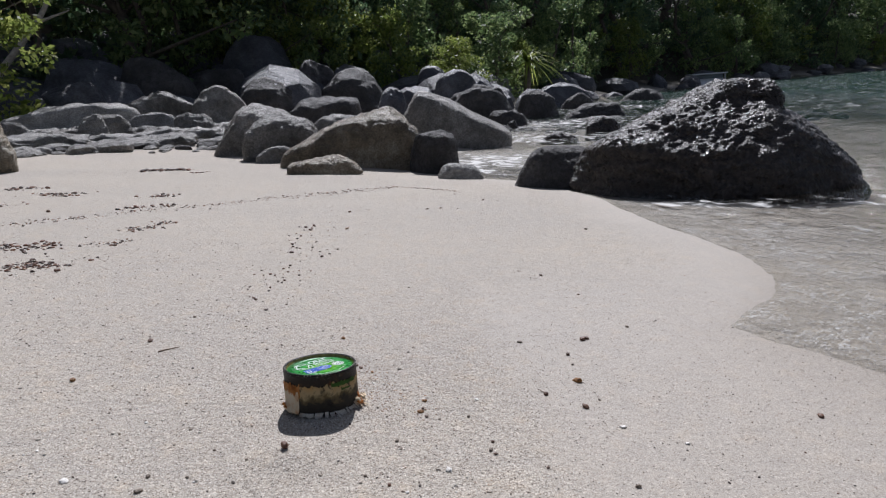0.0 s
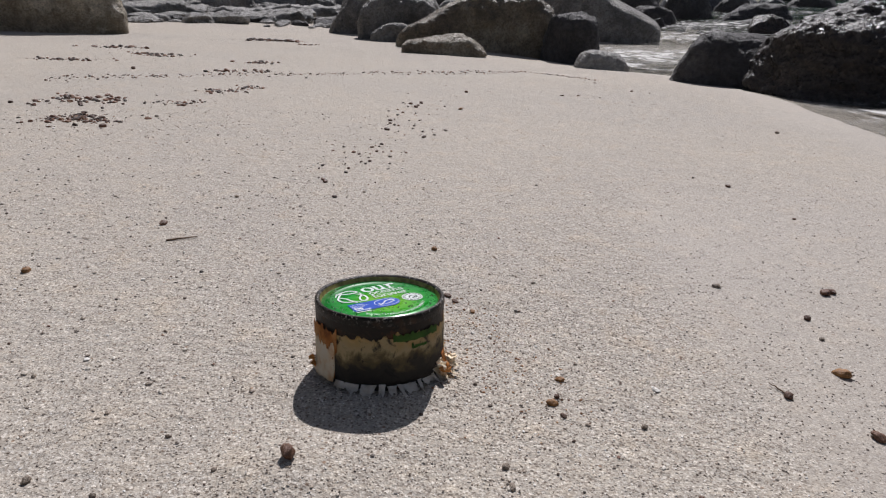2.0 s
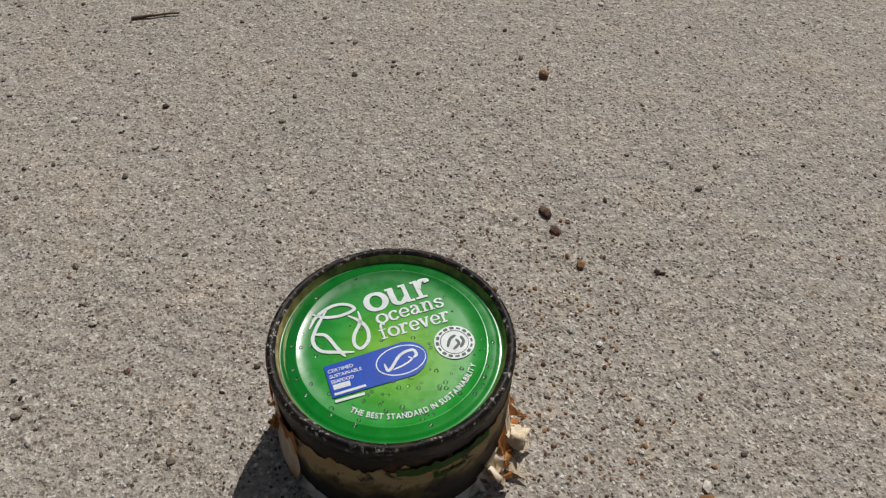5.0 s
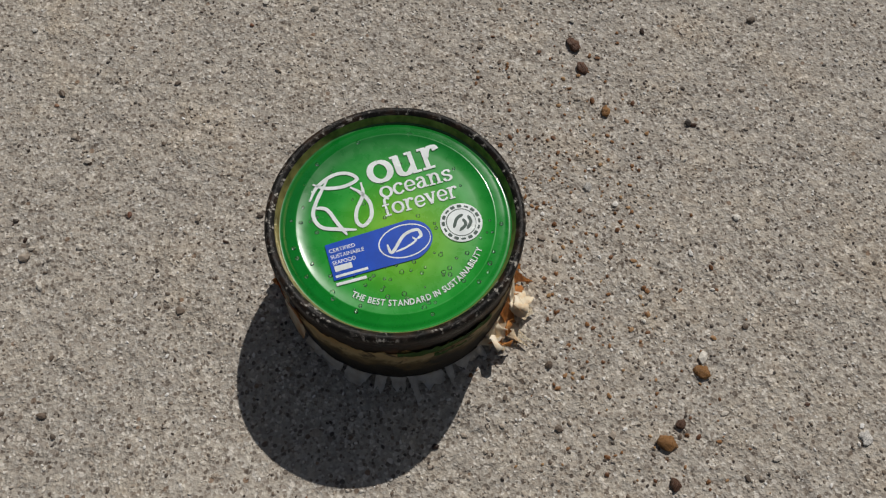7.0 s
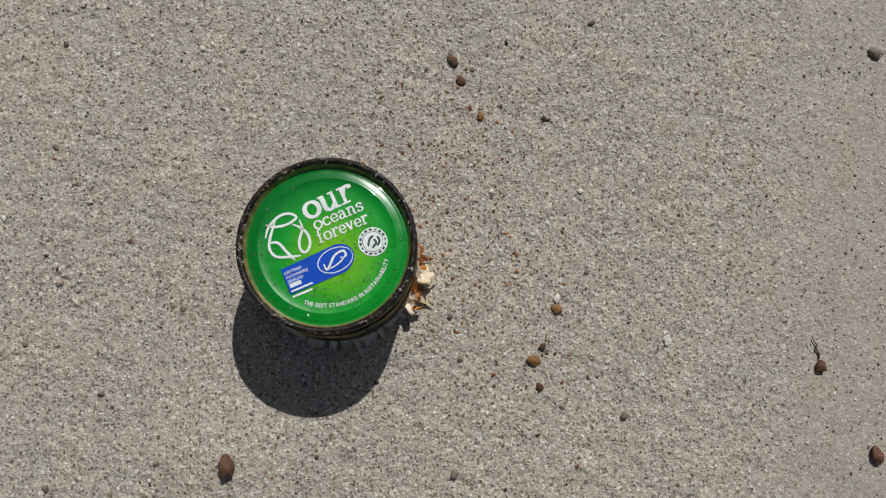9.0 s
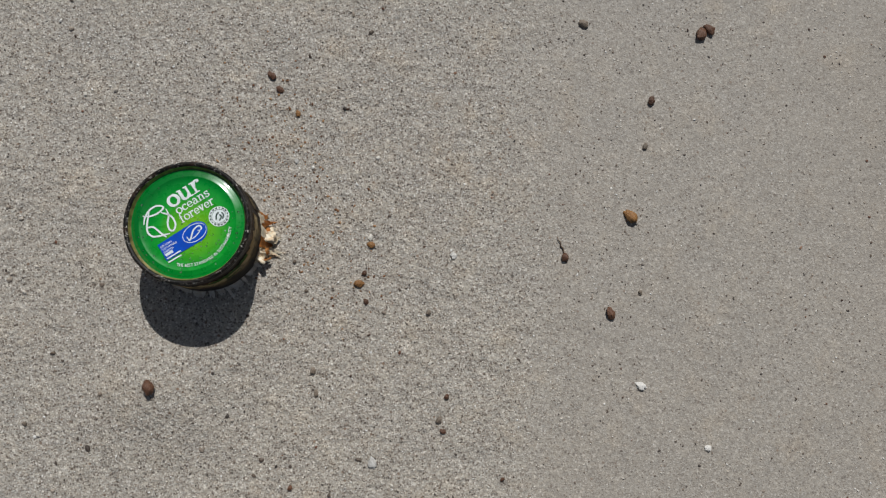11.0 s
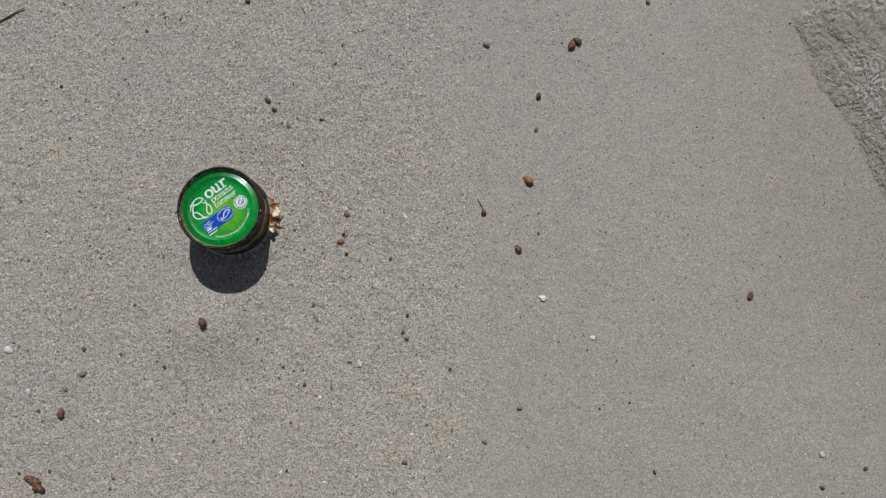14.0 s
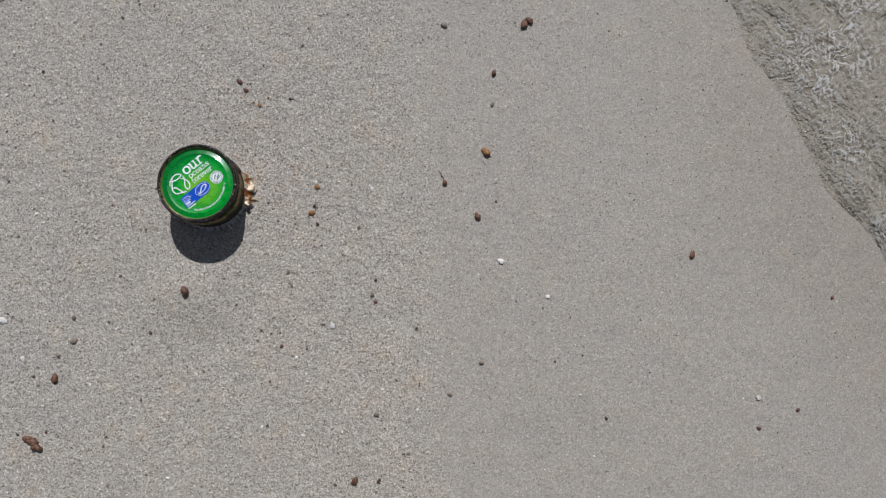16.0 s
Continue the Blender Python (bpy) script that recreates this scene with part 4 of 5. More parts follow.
def lathe(profile, seg=128):
    bm = bmesh.new()
    rings = []
    for r, z in profile:
        if r < 1e-6:
            rings.append([bm.verts.new((0, 0, z))] * seg)
        else:
            rings.append([bm.verts.new((r * math.cos(j * 2 * math.pi / seg), r * math.sin(j * 2 * math.pi / seg), z)) for j in range(seg)])
    for a, b in zip(rings, rings[1:]):
        for j in range(seg):
            c = [a[j], a[(j + 1) % seg], b[(j + 1) % seg], b[j]]
            c = [v for i, v in enumerate(c) if v not in c[:i]]
            if len(c) > 2:
                bm.faces.new(c)
    return bm


def round_at(theta, r, z):
    """theta: degrees round the tin, 0 towards the lower beach (-y), growing towards +x."""
    a = radians(theta)
    return Vector((math.sin(a) * r, -math.cos(a) * r, z))


def shell(t0, t1, low, high, r=0.0436, lift=0.0, n=70, m=10, curl=0.0):
    """A sheet that hugs the tin from angle t0 to t1 between two ragged edges."""
    bm = bmesh.new()
    rows = []
    for i in range(n + 1):
        t = t0 + (t1 - t0) * i / n
        zl, zh = low(t), max(low(t) + 0.0004, high(t))
        end = min(i, n - i) / n
        row = []
        for j in range(m + 1):
            z = zl + (zh - zl) * j / m
            rr = r + lift + curl * max(0, 1 - j / m * 2.5) ** 2 + 0.00025 * noise.noise(Vector((t * 0.2, z * 400, 3)))
            row.append(bm.verts.new(round_at(t, rr, z)))
        rows.append(row)
    for a, b in zip(rows, rows[1:]):
        for j in range(m):
            bm.faces.new((a[j], b[j], b[j + 1], a[j + 1]))
    bmesh.ops.solidify(bm, geom=bm.faces[:], thickness=0.00025)
    return bm


def wob(seed, scale, amp):
    return lambda t: amp * (noise.noise(Vector((t * scale, seed, 0))) + 0.6 * noise.noise(Vector((t * scale * 3.1, seed, 7))) + 0.35 * noise.noise(Vector((t * scale * 9, seed, 3))))


tin = tagged(new("food_tin"), "scorched round food tin with glossy green printed lid on sand", "tin can")
# the tin leans a little up the beach
LEAN = Matrix.Translation((0, 0, 0.047)) @ Matrix.Rotation(radians(-4.0), 4, "X") @ Matrix.Translation((0, 0, -0.047))
tin.matrix_world = TILT @ Matrix.Translation((0, 0, 0.0025)) @ LEAN @ Matrix.Diagonal((0.982, 0.982, 1.02, 1))
part("body", lathe([(0.0, 0.0008), (0.0405, 0.0008), (0.0422, 0.0018), (0.0429, 0.0035), (0.0428, 0.0055), (0.0429, 0.012), (0.0431, 0.018), (0.0430, 0.024), (0.0432, 0.030),
                    (0.0432, 0.036), (0.0434, 0.042), (0.0435, 0.0455)]), M_tin, tin, "blackened tinplate wall")
rim = part("rim", lathe([(0.0434, 0.0435), (0.04365, 0.0452), (0.04375, 0.0470), (0.0436, 0.0489), (0.0430, 0.0498), (0.0421, 0.0501), (0.0412, 0.0498), (0.0403, 0.0490)]), M_rim, tin, "burnt black seamed rim with worn specks")
part("lip", lathe([(0.0403, 0.0490), (0.0398, 0.0474), (0.0392, 0.0462)]), M_gold, rim, "gold lacquered inner lip")
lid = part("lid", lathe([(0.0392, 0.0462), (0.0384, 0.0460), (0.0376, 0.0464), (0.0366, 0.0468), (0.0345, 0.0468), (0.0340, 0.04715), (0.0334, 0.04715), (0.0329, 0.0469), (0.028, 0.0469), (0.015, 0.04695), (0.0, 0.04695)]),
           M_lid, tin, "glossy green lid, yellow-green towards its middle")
LZ = 0.04722

wa, wb, wc = wob(1, 0.10, 0.0068), wob(2, 0.07, 0.003), wob(5, 0.12, 0.002)
part("label_remnant", shell(-52, 88, lambda t: 0.0052 + 0.3 * wb(t), lambda t: 0.0362 + wa(t)), M_label, tin, "scorched brown paper label with a ragged edge")
part("label_remnant", shell(95, 280, lambda t: 0.006 + wb(t), lambda t: 0.030 + wa(t)), M_label, tin)
part("bared_patch", shell(-90, -50, lambda t: 0.0045 + 0.5 * wc(t), lambda t: 0.0275 + 0.25 * (t + 90) / 40 * 0.01 + wc(t), lift=0.0004, n=30, curl=0.0022), M_cream, tin, "bare cream paper patch")
part("scorch", shell(-92, -47, lambda t: 0.0270 + 4.0 * wc(t * 1.5), lambda t: 0.0375 + 2.5 * wc(t * 1.7), lift=0.0008, n=44, m=5), M_rusty, tin, "orange rusty scorch")
part("scorch", shell(-57, -50, lambda t: 0.006, lambda t: 0.034 + wc(t), lift=0.0003, n=10, m=5), M_rusty, tin)
part("green_strip", shell(2, 48, lambda t: 0.0338 + 0.4 * wc(t), lambda t: 0.0385 + wc(t * 2), lift=0.0005, n=40, m=4), M_oldgreen, tin, "dull green strip of label")
part("green_strip", shell(18, 34, lambda t: 0.0285 + 0.6 * wc(t), lambda t: 0.0305 + wc(t * 2), lift=0.0005, n=20, m=3), M_oldgreen, tin)

crng = random.Random(9)


def tab(theta, width, low, high, out, bend, point=0.35):
    """One shred of paper that hangs from the foot of the tin, torn to an uneven end."""
    bm = bmesh.new()
    rows = []
    tear = [crng.uniform(-0.3, 0.3) for _ in range(4)]
    for j in range(6):
        t = j / 5
        w = width * (1 - point * t * crng.uniform(0.4, 1.2))
        a = theta + bend * t
        row = []
        for i in range(4):
            u = t * (1 + tear[i] * t)
            z = max(0.0006, high + (low - high) * u)
            row.append(bm.verts.new(round_at(a + w * (i / 3 - 0.5), 0.0437 + out * max(0.0, u) ** 1.5 + crng.uniform(0, 0.0004), z)))
        rows.append(row)
    for a, b in zip(rows, rows[1:]):
        for j in range(3):
            bm.faces.new((a[j], a[j + 1], b[j + 1], b[j]))
    bmesh.ops.solidify(bm, geom=bm.faces[:], thickness=0.0003)
    return bm


for a0, a1 in [(-50, -39), (-37, -27), (-25, -14), (9, 21), (37, 46)]:
    part("paper_frill", shell(a0, a1, lambda t: 0.0022 + 0.4 * wc(t * 3), lambda t: 0.0054 + 0.35 * wc(t * 2.3), lift=0.0003, n=16, m=4, curl=0.0022), M_frill, tin, "off-white torn paper edge")
for th, w, out in [(-45, 9, 0.0016), (-33, 13, 0.0018), (-18, 13, 0.0024), (-7, 6, 0.0028), (1, 8, 0.0026), (7, 4, 0.0048), (16, 13, 0.0024), (26, 4, 0.0034), (34, 10, 0.0018), (43, 4, 0.0026), (50, 7, 0.0018)]:
    part("paper_shred", tab(th, w, crng.uniform(0.0008, 0.0022), crng.uniform(0.0052, 0.0070), out * 1.5, crng.uniform(-3, 3)), M_frill, tin, "off-white torn paper shred")


def scrap(theta, r, z, size):
    """A crumpled scrap of burnt paper and lacquer."""
    bm = bmesh.new()
    turn = Matrix.Rotation(crng.uniform(0, 6.28), 3, "Z") @ Matrix.Rotation(crng.uniform(0.3, 1.3), 3, "X")
    at = round_at(theta, r, z)
    grid = [[bm.verts.new(at + turn @ Vector(((i - 1.5) * size * crng.uniform(0.22, 0.42), (j - 1.5) * size * crng.uniform(0.18, 0.36), size * crng.uniform(-0.22, 0.22)))) for j in range(4)] for i in range(4)]
    for i in range(3):
        for j in range(3):
            if (i, j) != (0, 0) or crng.random() < 0.5:
                bm.faces.new((grid[i][j], grid[i + 1][j], grid[i + 1][j + 1], grid[i][j + 1]))
    bmesh.ops.recalc_face_normals(bm, faces=bm.faces[:])
    bmesh.ops.solidify(bm, geom=bm.faces[:], thickness=0.0003)
    return bm


for th, w, hi, out, m in [(47, 9, 0.0085, 0.0042, M_cream), (54, 12, 0.0120, 0.0060, M_cream), (60, 10, 0.0095, 0.0105, M_cream), (66, 13, 0.0155, 0.0050, M_rusty), (71, 11, 0.0110, 0.0095, M_cream),
                          (77, 12, 0.0170, 0.0045, M_cream), (83, 9, 0.0130, 0.0070, M_rusty), (88, 12, 0.0185, 0.0035, M_cream), (94, 8, 0.0120, 0.0055, M_rusty)]:
    part("flake", tab(th, w, crng.uniform(0.0008, 0.0030), hi, out, crng.uniform(-6, 6), 0.75), m, tin, "curled cream and rust flake of label")
for i in range(12):
    th = crng.uniform(46, 90)
    part("flake", scrap(th, crng.uniform(0.0455, 0.0500), crng.uniform(0.0025, 0.011) * (1.2 - abs(th - 66) / 60), crng.uniform(0.0045, 0.0085)), M_cream if i % 3 else M_rusty, tin, "crumpled cream and rust flake")
for i in range(4):
    part("flake", scrap(crng.uniform(-92, -80), crng.uniform(0.0440, 0.0475), crng.uniform(0.002, 0.011), crng.uniform(0.004, 0.006)), M_rusty, tin)


# print on the lid
def text_bmesh(body, bold=0.0):
    cu = bpy.data.curves.new("text", "FONT")
    cu.body = body
    cu.size = 1.0
    cu.offset = bold
    cu.resolution_u = 4
    ob = new("text", cu)
    bpy.context.view_layer.update()
    me = bpy.data.meshes.new_from_object(ob.evaluated_get(bpy.context.evaluated_depsgraph_get()))
    bpy.data.objects.remove(ob)
    bm = bmesh.new()
    bm.from_mesh(me)
    bpy.data.meshes.remove(me)
    return bm


def lettering(body, x, y, width, height, angle, material=None, bold=0.02, lift=0.0):
    bm = text_bmesh(body, bold)
    xs, ys = [v.co.x for v in bm.verts], [v.co.y for v in bm.verts]
    sx, sy = width / (max(xs) - min(xs)), height / (max(ys) - min(ys))
    m = Matrix.Translation((x, y, LZ + lift)) @ Matrix.Rotation(radians(angle), 4, "Z") @ Matrix.Diagonal((sx, sy, 1, 1)) @ Matrix.Translation((-min(xs), -min(ys), 0))
    bmesh.ops.transform(bm, matrix=m, verts=bm.verts[:])
    return part("lettering", bm, material or M_print_white, lid, "white printed words", False)


def flat_shape(pts, material, name, label="", lift=0.0):
    bm = bmesh.new()
    bm.faces.new([bm.verts.new((x, y, LZ + lift)) for x, y in pts])
    r = bmesh.ops.extrude_face_region(bm, geom=bm.faces[:])
    for v in r["geom"]:
        if isinstance(v, bmesh.types.BMVert):
            v.co.z += 0.00006
    bmesh.ops.recalc_face_normals(bm, faces=bm.faces[:])
    return part(name, bm, material, lid, label, False)


def smooth_path(pts, n=10):
    out = []
    P = [Vector((*p, 0)) for p in pts]
    P = [P[0] * 2 - P[1]] + P + [P[-1] * 2 - P[-2]]
    for i in range(1, len(P) - 2):
        for j in range(n):
            t = j / n
            a, b, c, d = P[i - 1], P[i], P[i + 1], P[i + 2]
            out.append(0.5 * (2 * b + (c - a) * t + (2 * a - 5 * b + 4 * c - d) * t * t + (3 * b - a - 3 * c + d) * t ** 3))
    out.append(P[-2])
    return out


def ribbon(pts, width, material, name="emblem", label="", lift=0.0):
    bm = bmesh.new()
    line = smooth_path(pts)
    prev = None
    for i, c in enumerate(line):
        d = (line[min(i + 1, len(line) - 1)] - line[max(i - 1, 0)]).normalized()
        t = i / (len(line) - 1)
        w = width * 0.5 * min(1.0, 0.45 + 4 * min(t, 1 - t))
        s = Vector((-d.y, d.x, 0)) * w
        cur = (bm.verts.new((c.x + s.x, c.y + s.y, LZ + lift)), bm.verts.new((c.x - s.x, c.y - s.y, LZ + lift)))
        if prev:
            bm.faces.new((prev[0], prev[1], cur[1], cur[0]))
        prev = cur
    return part(name, bm, material, lid, label, False)


# a slab-serif hand for the three large words: strokes ("s", points, weight) and slabs ("b", x0, y0, x1, y1) on an x-height of 1
GLYPHS = {
    "o": (1.02, [("s", [(0.51 + 0.40 * math.sin(a * 0.3491), 0.5 + 0.42 * math.cos(a * 0.3491)) for a in range(19)], 1.0)]),
    "u": (1.12, [("b", 0.0, 0.89, 0.3, 1.0), ("s", [(0.22, 0.97), (0.22, 0.55), (0.24, 0.22), (0.40, 0.08), (0.60, 0.12), (0.80, 0.32)], 1.0), ("b", 0.60, 0.89, 0.88, 1.0), ("b", 0.72, 0.0, 0.91, 1.0), ("b", 0.80, 0.0, 1.08, 0.11)]),
    "r": (0.86, [("b", 0.02, 0.89, 0.3, 1.0), ("b", 0.16, 0.0, 0.35, 1.0), ("b", 0.02, 0.0, 0.52, 0.11), ("s", [(0.27, 0.55), (0.38, 0.80), (0.54, 0.93), (0.72, 0.90), (0.76, 0.76)], 1.0)]),
    "c": (0.88, [("s", [(0.74, 0.72), (0.68, 0.88), (0.48, 0.93), (0.22, 0.78), (0.13, 0.48), (0.24, 0.17), (0.50, 0.07), (0.80, 0.24)], 0.95)]),
    "e": (0.92, [("s", [(0.16, 0.50), (0.78, 0.50), (0.72, 0.80), (0.48, 0.93), (0.22, 0.78), (0.13, 0.48), (0.24, 0.17), (0.50, 0.07), (0.82, 0.22)], 0.85)]),
    "a": (0.96, [("s", [(0.16, 0.76), (0.32, 0.92), (0.54, 0.90), (0.66, 0.70), (0.66, 0.30), (0.72, 0.10), (0.92, 0.08)], 0.95), ("s", [(0.66, 0.56), (0.38, 0.54), (0.14, 0.34), (0.22, 0.10), (0.46, 0.08), (0.66, 0.30)], 0.85)]),
    "n": (1.12, [("b", 0.02, 0.89, 0.3, 1.0), ("b", 0.16, 0.0, 0.35, 1.0), ("b", 0.02, 0.0, 0.49, 0.11), ("s", [(0.27, 0.58), (0.40, 0.82), (0.60, 0.93), (0.78, 0.80), (0.81, 0.50), (0.81, 0.03)], 0.95), ("b", 0.62, 0.0, 1.06, 0.11)]),
    "s": (0.80, [("s", [(0.66, 0.70), (0.62, 0.88), (0.38, 0.93), (0.15, 0.78), (0.24, 0.58), (0.54, 0.46), (0.68, 0.26), (0.50, 0.07), (0.22, 0.08), (0.12, 0.30)], 0.9)]),
    "f": (0.70, [("b", 0.18, 0.0, 0.37, 1.15), ("b", 0.02, 0.0, 0.55, 0.11), ("b", 0.0, 0.85, 0.58, 0.97), ("s", [(0.275, 1.05), (0.32, 1.34), (0.50, 1.46), (0.70, 1.36)], 0.95)]),
    "v": (0.98, [("b", 0.0, 0.89, 0.38, 1.0), ("s", [(0.18, 0.97), (0.34, 0.50), (0.49, 0.06)], 1.1), ("s", [(0.49, 0.06), (0.64, 0.50), (0.80, 0.97)], 0.8), ("b", 0.62, 0.89, 0.98, 1.0)]),
}


def serif_word(body, x, y, width, high, angle, weight=0.17):
    """A word in the slab-serif hand, its foot at x, y, so wide and with that x-height."""
    bm = bmesh.new()
    total = sum(GLYPHS[ch][0] for ch in body)
    at = 0.0
    for n, ch in enumerate(body):
        adv, pieces = GLYPHS[ch]
        for m, piece in enumerate(pieces):
            z = 0.00002 * (m % 4)
            if piece[0] == "b":
                _, x0, y0, x1, y1 = piece
                bm.faces.new([bm.verts.new((at + px, py, z)) for px, py in ((x0, y0), (x1, y0), (x1, y1), (x0, y1))])
                continue
            line = smooth_path(piece[1], 6)
            prev = None
            for i, c in enumerate(line):
                if piece[1][0] == piece[1][-1]:
                    d = (line[(i + 1) % (len(line) - 1)] - line[i - 1 if i % (len(line) - 1) else -2]).normalized()
                else:
                    d = (line[min(i + 1, len(line) - 1)] - line[max(i - 1, 0)]).normalized()
                # upright strokes are heavier than level ones
                w = weight * piece[2] * (0.33 + 0.25 * abs(d.y))
                cur = (bm.verts.new((at + c.x - d.y * w, c.y + d.x * w, z)), bm.verts.new((at + c.x + d.y * w, c.y - d.x * w, z)))
                if prev:
                    bm.faces.new((prev[0], prev[1], cur[1], cur[0]))
                prev = cur
        at += adv
    m = Matrix.Translation((x, y, LZ)) @ Matrix.Rotation(radians(angle), 4, "Z") @ Matrix.Diagonal((width / total, high, 1, 1))
    bmesh.ops.transform(bm, matrix=m, verts=bm.verts[:])
    bmesh.ops.recalc_face_normals(bm, faces=bm.faces[:])
    return part("lettering", bm, M_print_white, lid, "white printed words in slab-serif letters", False)


serif_word("our", -0.0089, 0.0125, 0.0264, 0.0090, 19.5, 0.23)
serif_word("oceans", -0.0052, 0.0074, 0.0260, 0.0046, 18.5, 0.20)
serif_word("forever", -0.0036, 0.0008, 0.0264, 0.0046, 18.0, 0.20)
E1 = "white looping ribbon emblem"
ribbon([(-0.0295, 0.006), (-0.0275, 0.0115), (-0.0225, 0.0162), (-0.0175, 0.0172), (-0.0140, 0.0150), (-0.0185, 0.0120), (-0.0245, 0.0112), (-0.0290, 0.0125)], 0.0013, M_print_white, label=E1)
ribbon([(-0.0240, 0.0150), (-0.0272, 0.0060), (-0.0278, 0.0005), (-0.0248, -0.0035), (-0.0190, -0.0042), (-0.0130, -0.0042)], 0.0013, M_print_white, label=E1, lift=0.00003)
ribbon([(-0.0276, 0.0035), (-0.0235, 0.0030), (-0.0195, -0.0020), (-0.0160, -0.0062)], 0.0013, M_print_white, label=E1, lift=0.00006)
ribbon([(-0.0126, 0.0138), (-0.0116, 0.0090), (-0.0134, 0.0030), (-0.0130, -0.0012), (-0.0106, -0.0027), (-0.0083, 0.0010), (-0.0092, 0.0062), (-0.0126, 0.0098), (-0.0162, 0.0118)], 0.0013, M_print_white, label=E1, lift=0.00003)
panel = [(-0.0232, -0.0102), (0.0035, -0.0004)]
for i in range(13):
    a = radians(100 - i * 160 / 12)
    panel.append((0.0040 + 0.0088 * math.cos(a) * 1.05 - 0.0008, -0.0082 + 0.0078 * math.sin(a) + 0.0016 * math.cos(a)))
panel += [(0.0010, -0.0163), (-0.0192, -0.0226)]
flat_shape(panel, M_print_blue, "panel", "bright blue printed panel")
oval = []
for i in range(25):
    a = i / 24 * 2 * math.pi
    u, v = 0.0088 * math.cos(a), 0.0058 * math.sin(a)
    oval.append((0.0032 + u * 0.94 - v * 0.33, -0.0080 + u * 0.33 + v * 0.94))
ribbon(oval, 0.00045, M_print_white, "panel_outline", "thin white oval outline", 0.0001)
ribbon([(-0.0026, -0.0095), (-0.0008, -0.0122), (0.0028, -0.0060), (0.0070, -0.0038), (0.0085, -0.0058), (0.0072, -0.0072)], 0.0011, M_print_white, "panel_mark", "white swoosh mark", 0.0001)
ribbon([(0.0005, -0.0120), (0.0040, -0.0102), (0.0068, -0.0078), (0.0056, -0.0066)], 0.0007, M_print_white, "panel_mark", "white swoosh mark", 0.00013)
for i, wd in enumerate(("CERTIFIED", "SUSTAINABLE", "SEAFOOD")):
    lettering(wd, -0.0214 + i * 0.00072, -0.0131 - i * 0.0021, (0.0088, 0.0112, 0.0078)[i], 0.0014, 18, bold=0.01, lift=0.0001)


def bar(x, y, w, h, angle, material=None, lift=0.0001):
    a = radians(angle)
    c, s = math.cos(a), math.sin(a)
    flat_shape([(x, y), (x + w * c, y + w * s), (x + w * c - h * s, y + w * s + h * c), (x - h * s, y + h * c)], material or M_print_white, "print_bar", "plain white printed bar", lift)


bar(-0.0190, -0.0196, 0.0058, 0.0020, 18)
bar(-0.0186, -0.0217, 0.0108, 0.0009, 18)
bar(-0.0182, -0.0244, 0.0100, 0.0010, 17, lift=0.0)
disc = [(0.0220 + 0.0072 * math.cos(i / 32 * 2 * math.pi), -0.0008 + 0.0072 * math.sin(i / 32 * 2 * math.pi)) for i in range(32)]
flat_shape(disc, M_print_white, "badge", "round white printed badge")
for i in range(16):
    a = i / 16 * 2 * math.pi
    ribbon([(0.0220 + 0.0061 * math.cos(a + d), -0.0008 + 0.0061 * math.sin(a + d)) for d in (0, 0.13, 0.26)], 0.0011 if i % 3 else 0.0007, M_print_dark, "badge_mark", "dark mark round the badge", 0.0001)
ribbon([(0.0220 + 0.0050 * math.cos(i / 20 * 2 * math.pi), -0.0008 + 0.0050 * math.sin(i / 20 * 2 * math.pi)) for i in range(21)], 0.0003, M_print_dark, "badge_mark", lift=0.0001)
for pts in ([(0.0195, -0.0030), (0.0205, 0.0005), (0.0225, 0.0022)], [(0.0215, -0.0040), (0.0235, -0.0015), (0.0225, 0.0005)], [(0.0240, -0.0032), (0.0252, -0.0005), (0.0242, 0.0018)]):
    ribbon(pts, 0.0011, M_print_dark, "badge_mark", lift=0.0001)

# slogan on the arc
SLOGAN = "THE BEST STANDARD IN SUSTAINABILITY"
glyphs, total = [], 0.0
for ch in SLOGAN:
    if ch == " ":
        glyphs.append((None, total, 0))
        total += 0.35
        continue
    g = text_bmesh(ch, 0.02)
    xs = [v.co.x for v in g.verts]
    w = max(xs) - min(xs)
    bmesh.ops.translate(g, verts=g.verts[:], vec=(-min(xs), 0, 0))
    glyphs.append((g, total, w))
    total += w + 0.13
arc = bmesh.new()
size = 0.0021
a0, a1 = -116.0, -19.0
for g, s, w in glyphs:
    if g is None:
        continue
    a = radians(a0 + (a1 - a0) * (s + w / 2) / total)
    fit_x = radians(a1 - a0) * 0.0308 / total
    m = Matrix.Rotation(a + math.pi / 2, 4, "Z") @ Matrix.Translation((-w / 2 * fit_x, -0.0308, LZ)) @ Matrix.Diagonal((fit_x, size / 0.72, 1, 1))
    bmesh.ops.transform(g, matrix=m, verts=g.verts[:])
    tmp = bpy.data.meshes.new("glyph")
    g.to_mesh(tmp)
    g.free()
    arc.from_mesh(tmp)
    bpy.data.meshes.remove(tmp)
part("lettering", arc, M_print_white, lid, "white printed slogan on an arc", False)

bm = bmesh.new()
for i in range(105):
    a, r = crng.uniform(0, 6.283), 0.036 * math.sqrt(crng.random())
    x, y = r * math.cos(a), r * math.sin(a)
    if crng.random() < 0.45 and y > 0:
        y = -y
    s = crng.uniform(0.00035, 0.00095)
    bmesh.ops.create_icosphere(bm, subdivisions=2, radius=s, matrix=Matrix.Translation((x, y, LZ + s * 0.15)) @ Matrix.Diagonal((1, 1, 0.6, 1)))
drops = tagged(part("water_drop_scatter", bm, M_drop, lid, "tiny clear water drops"), kind="stuff")
drops.visible_shadow = False


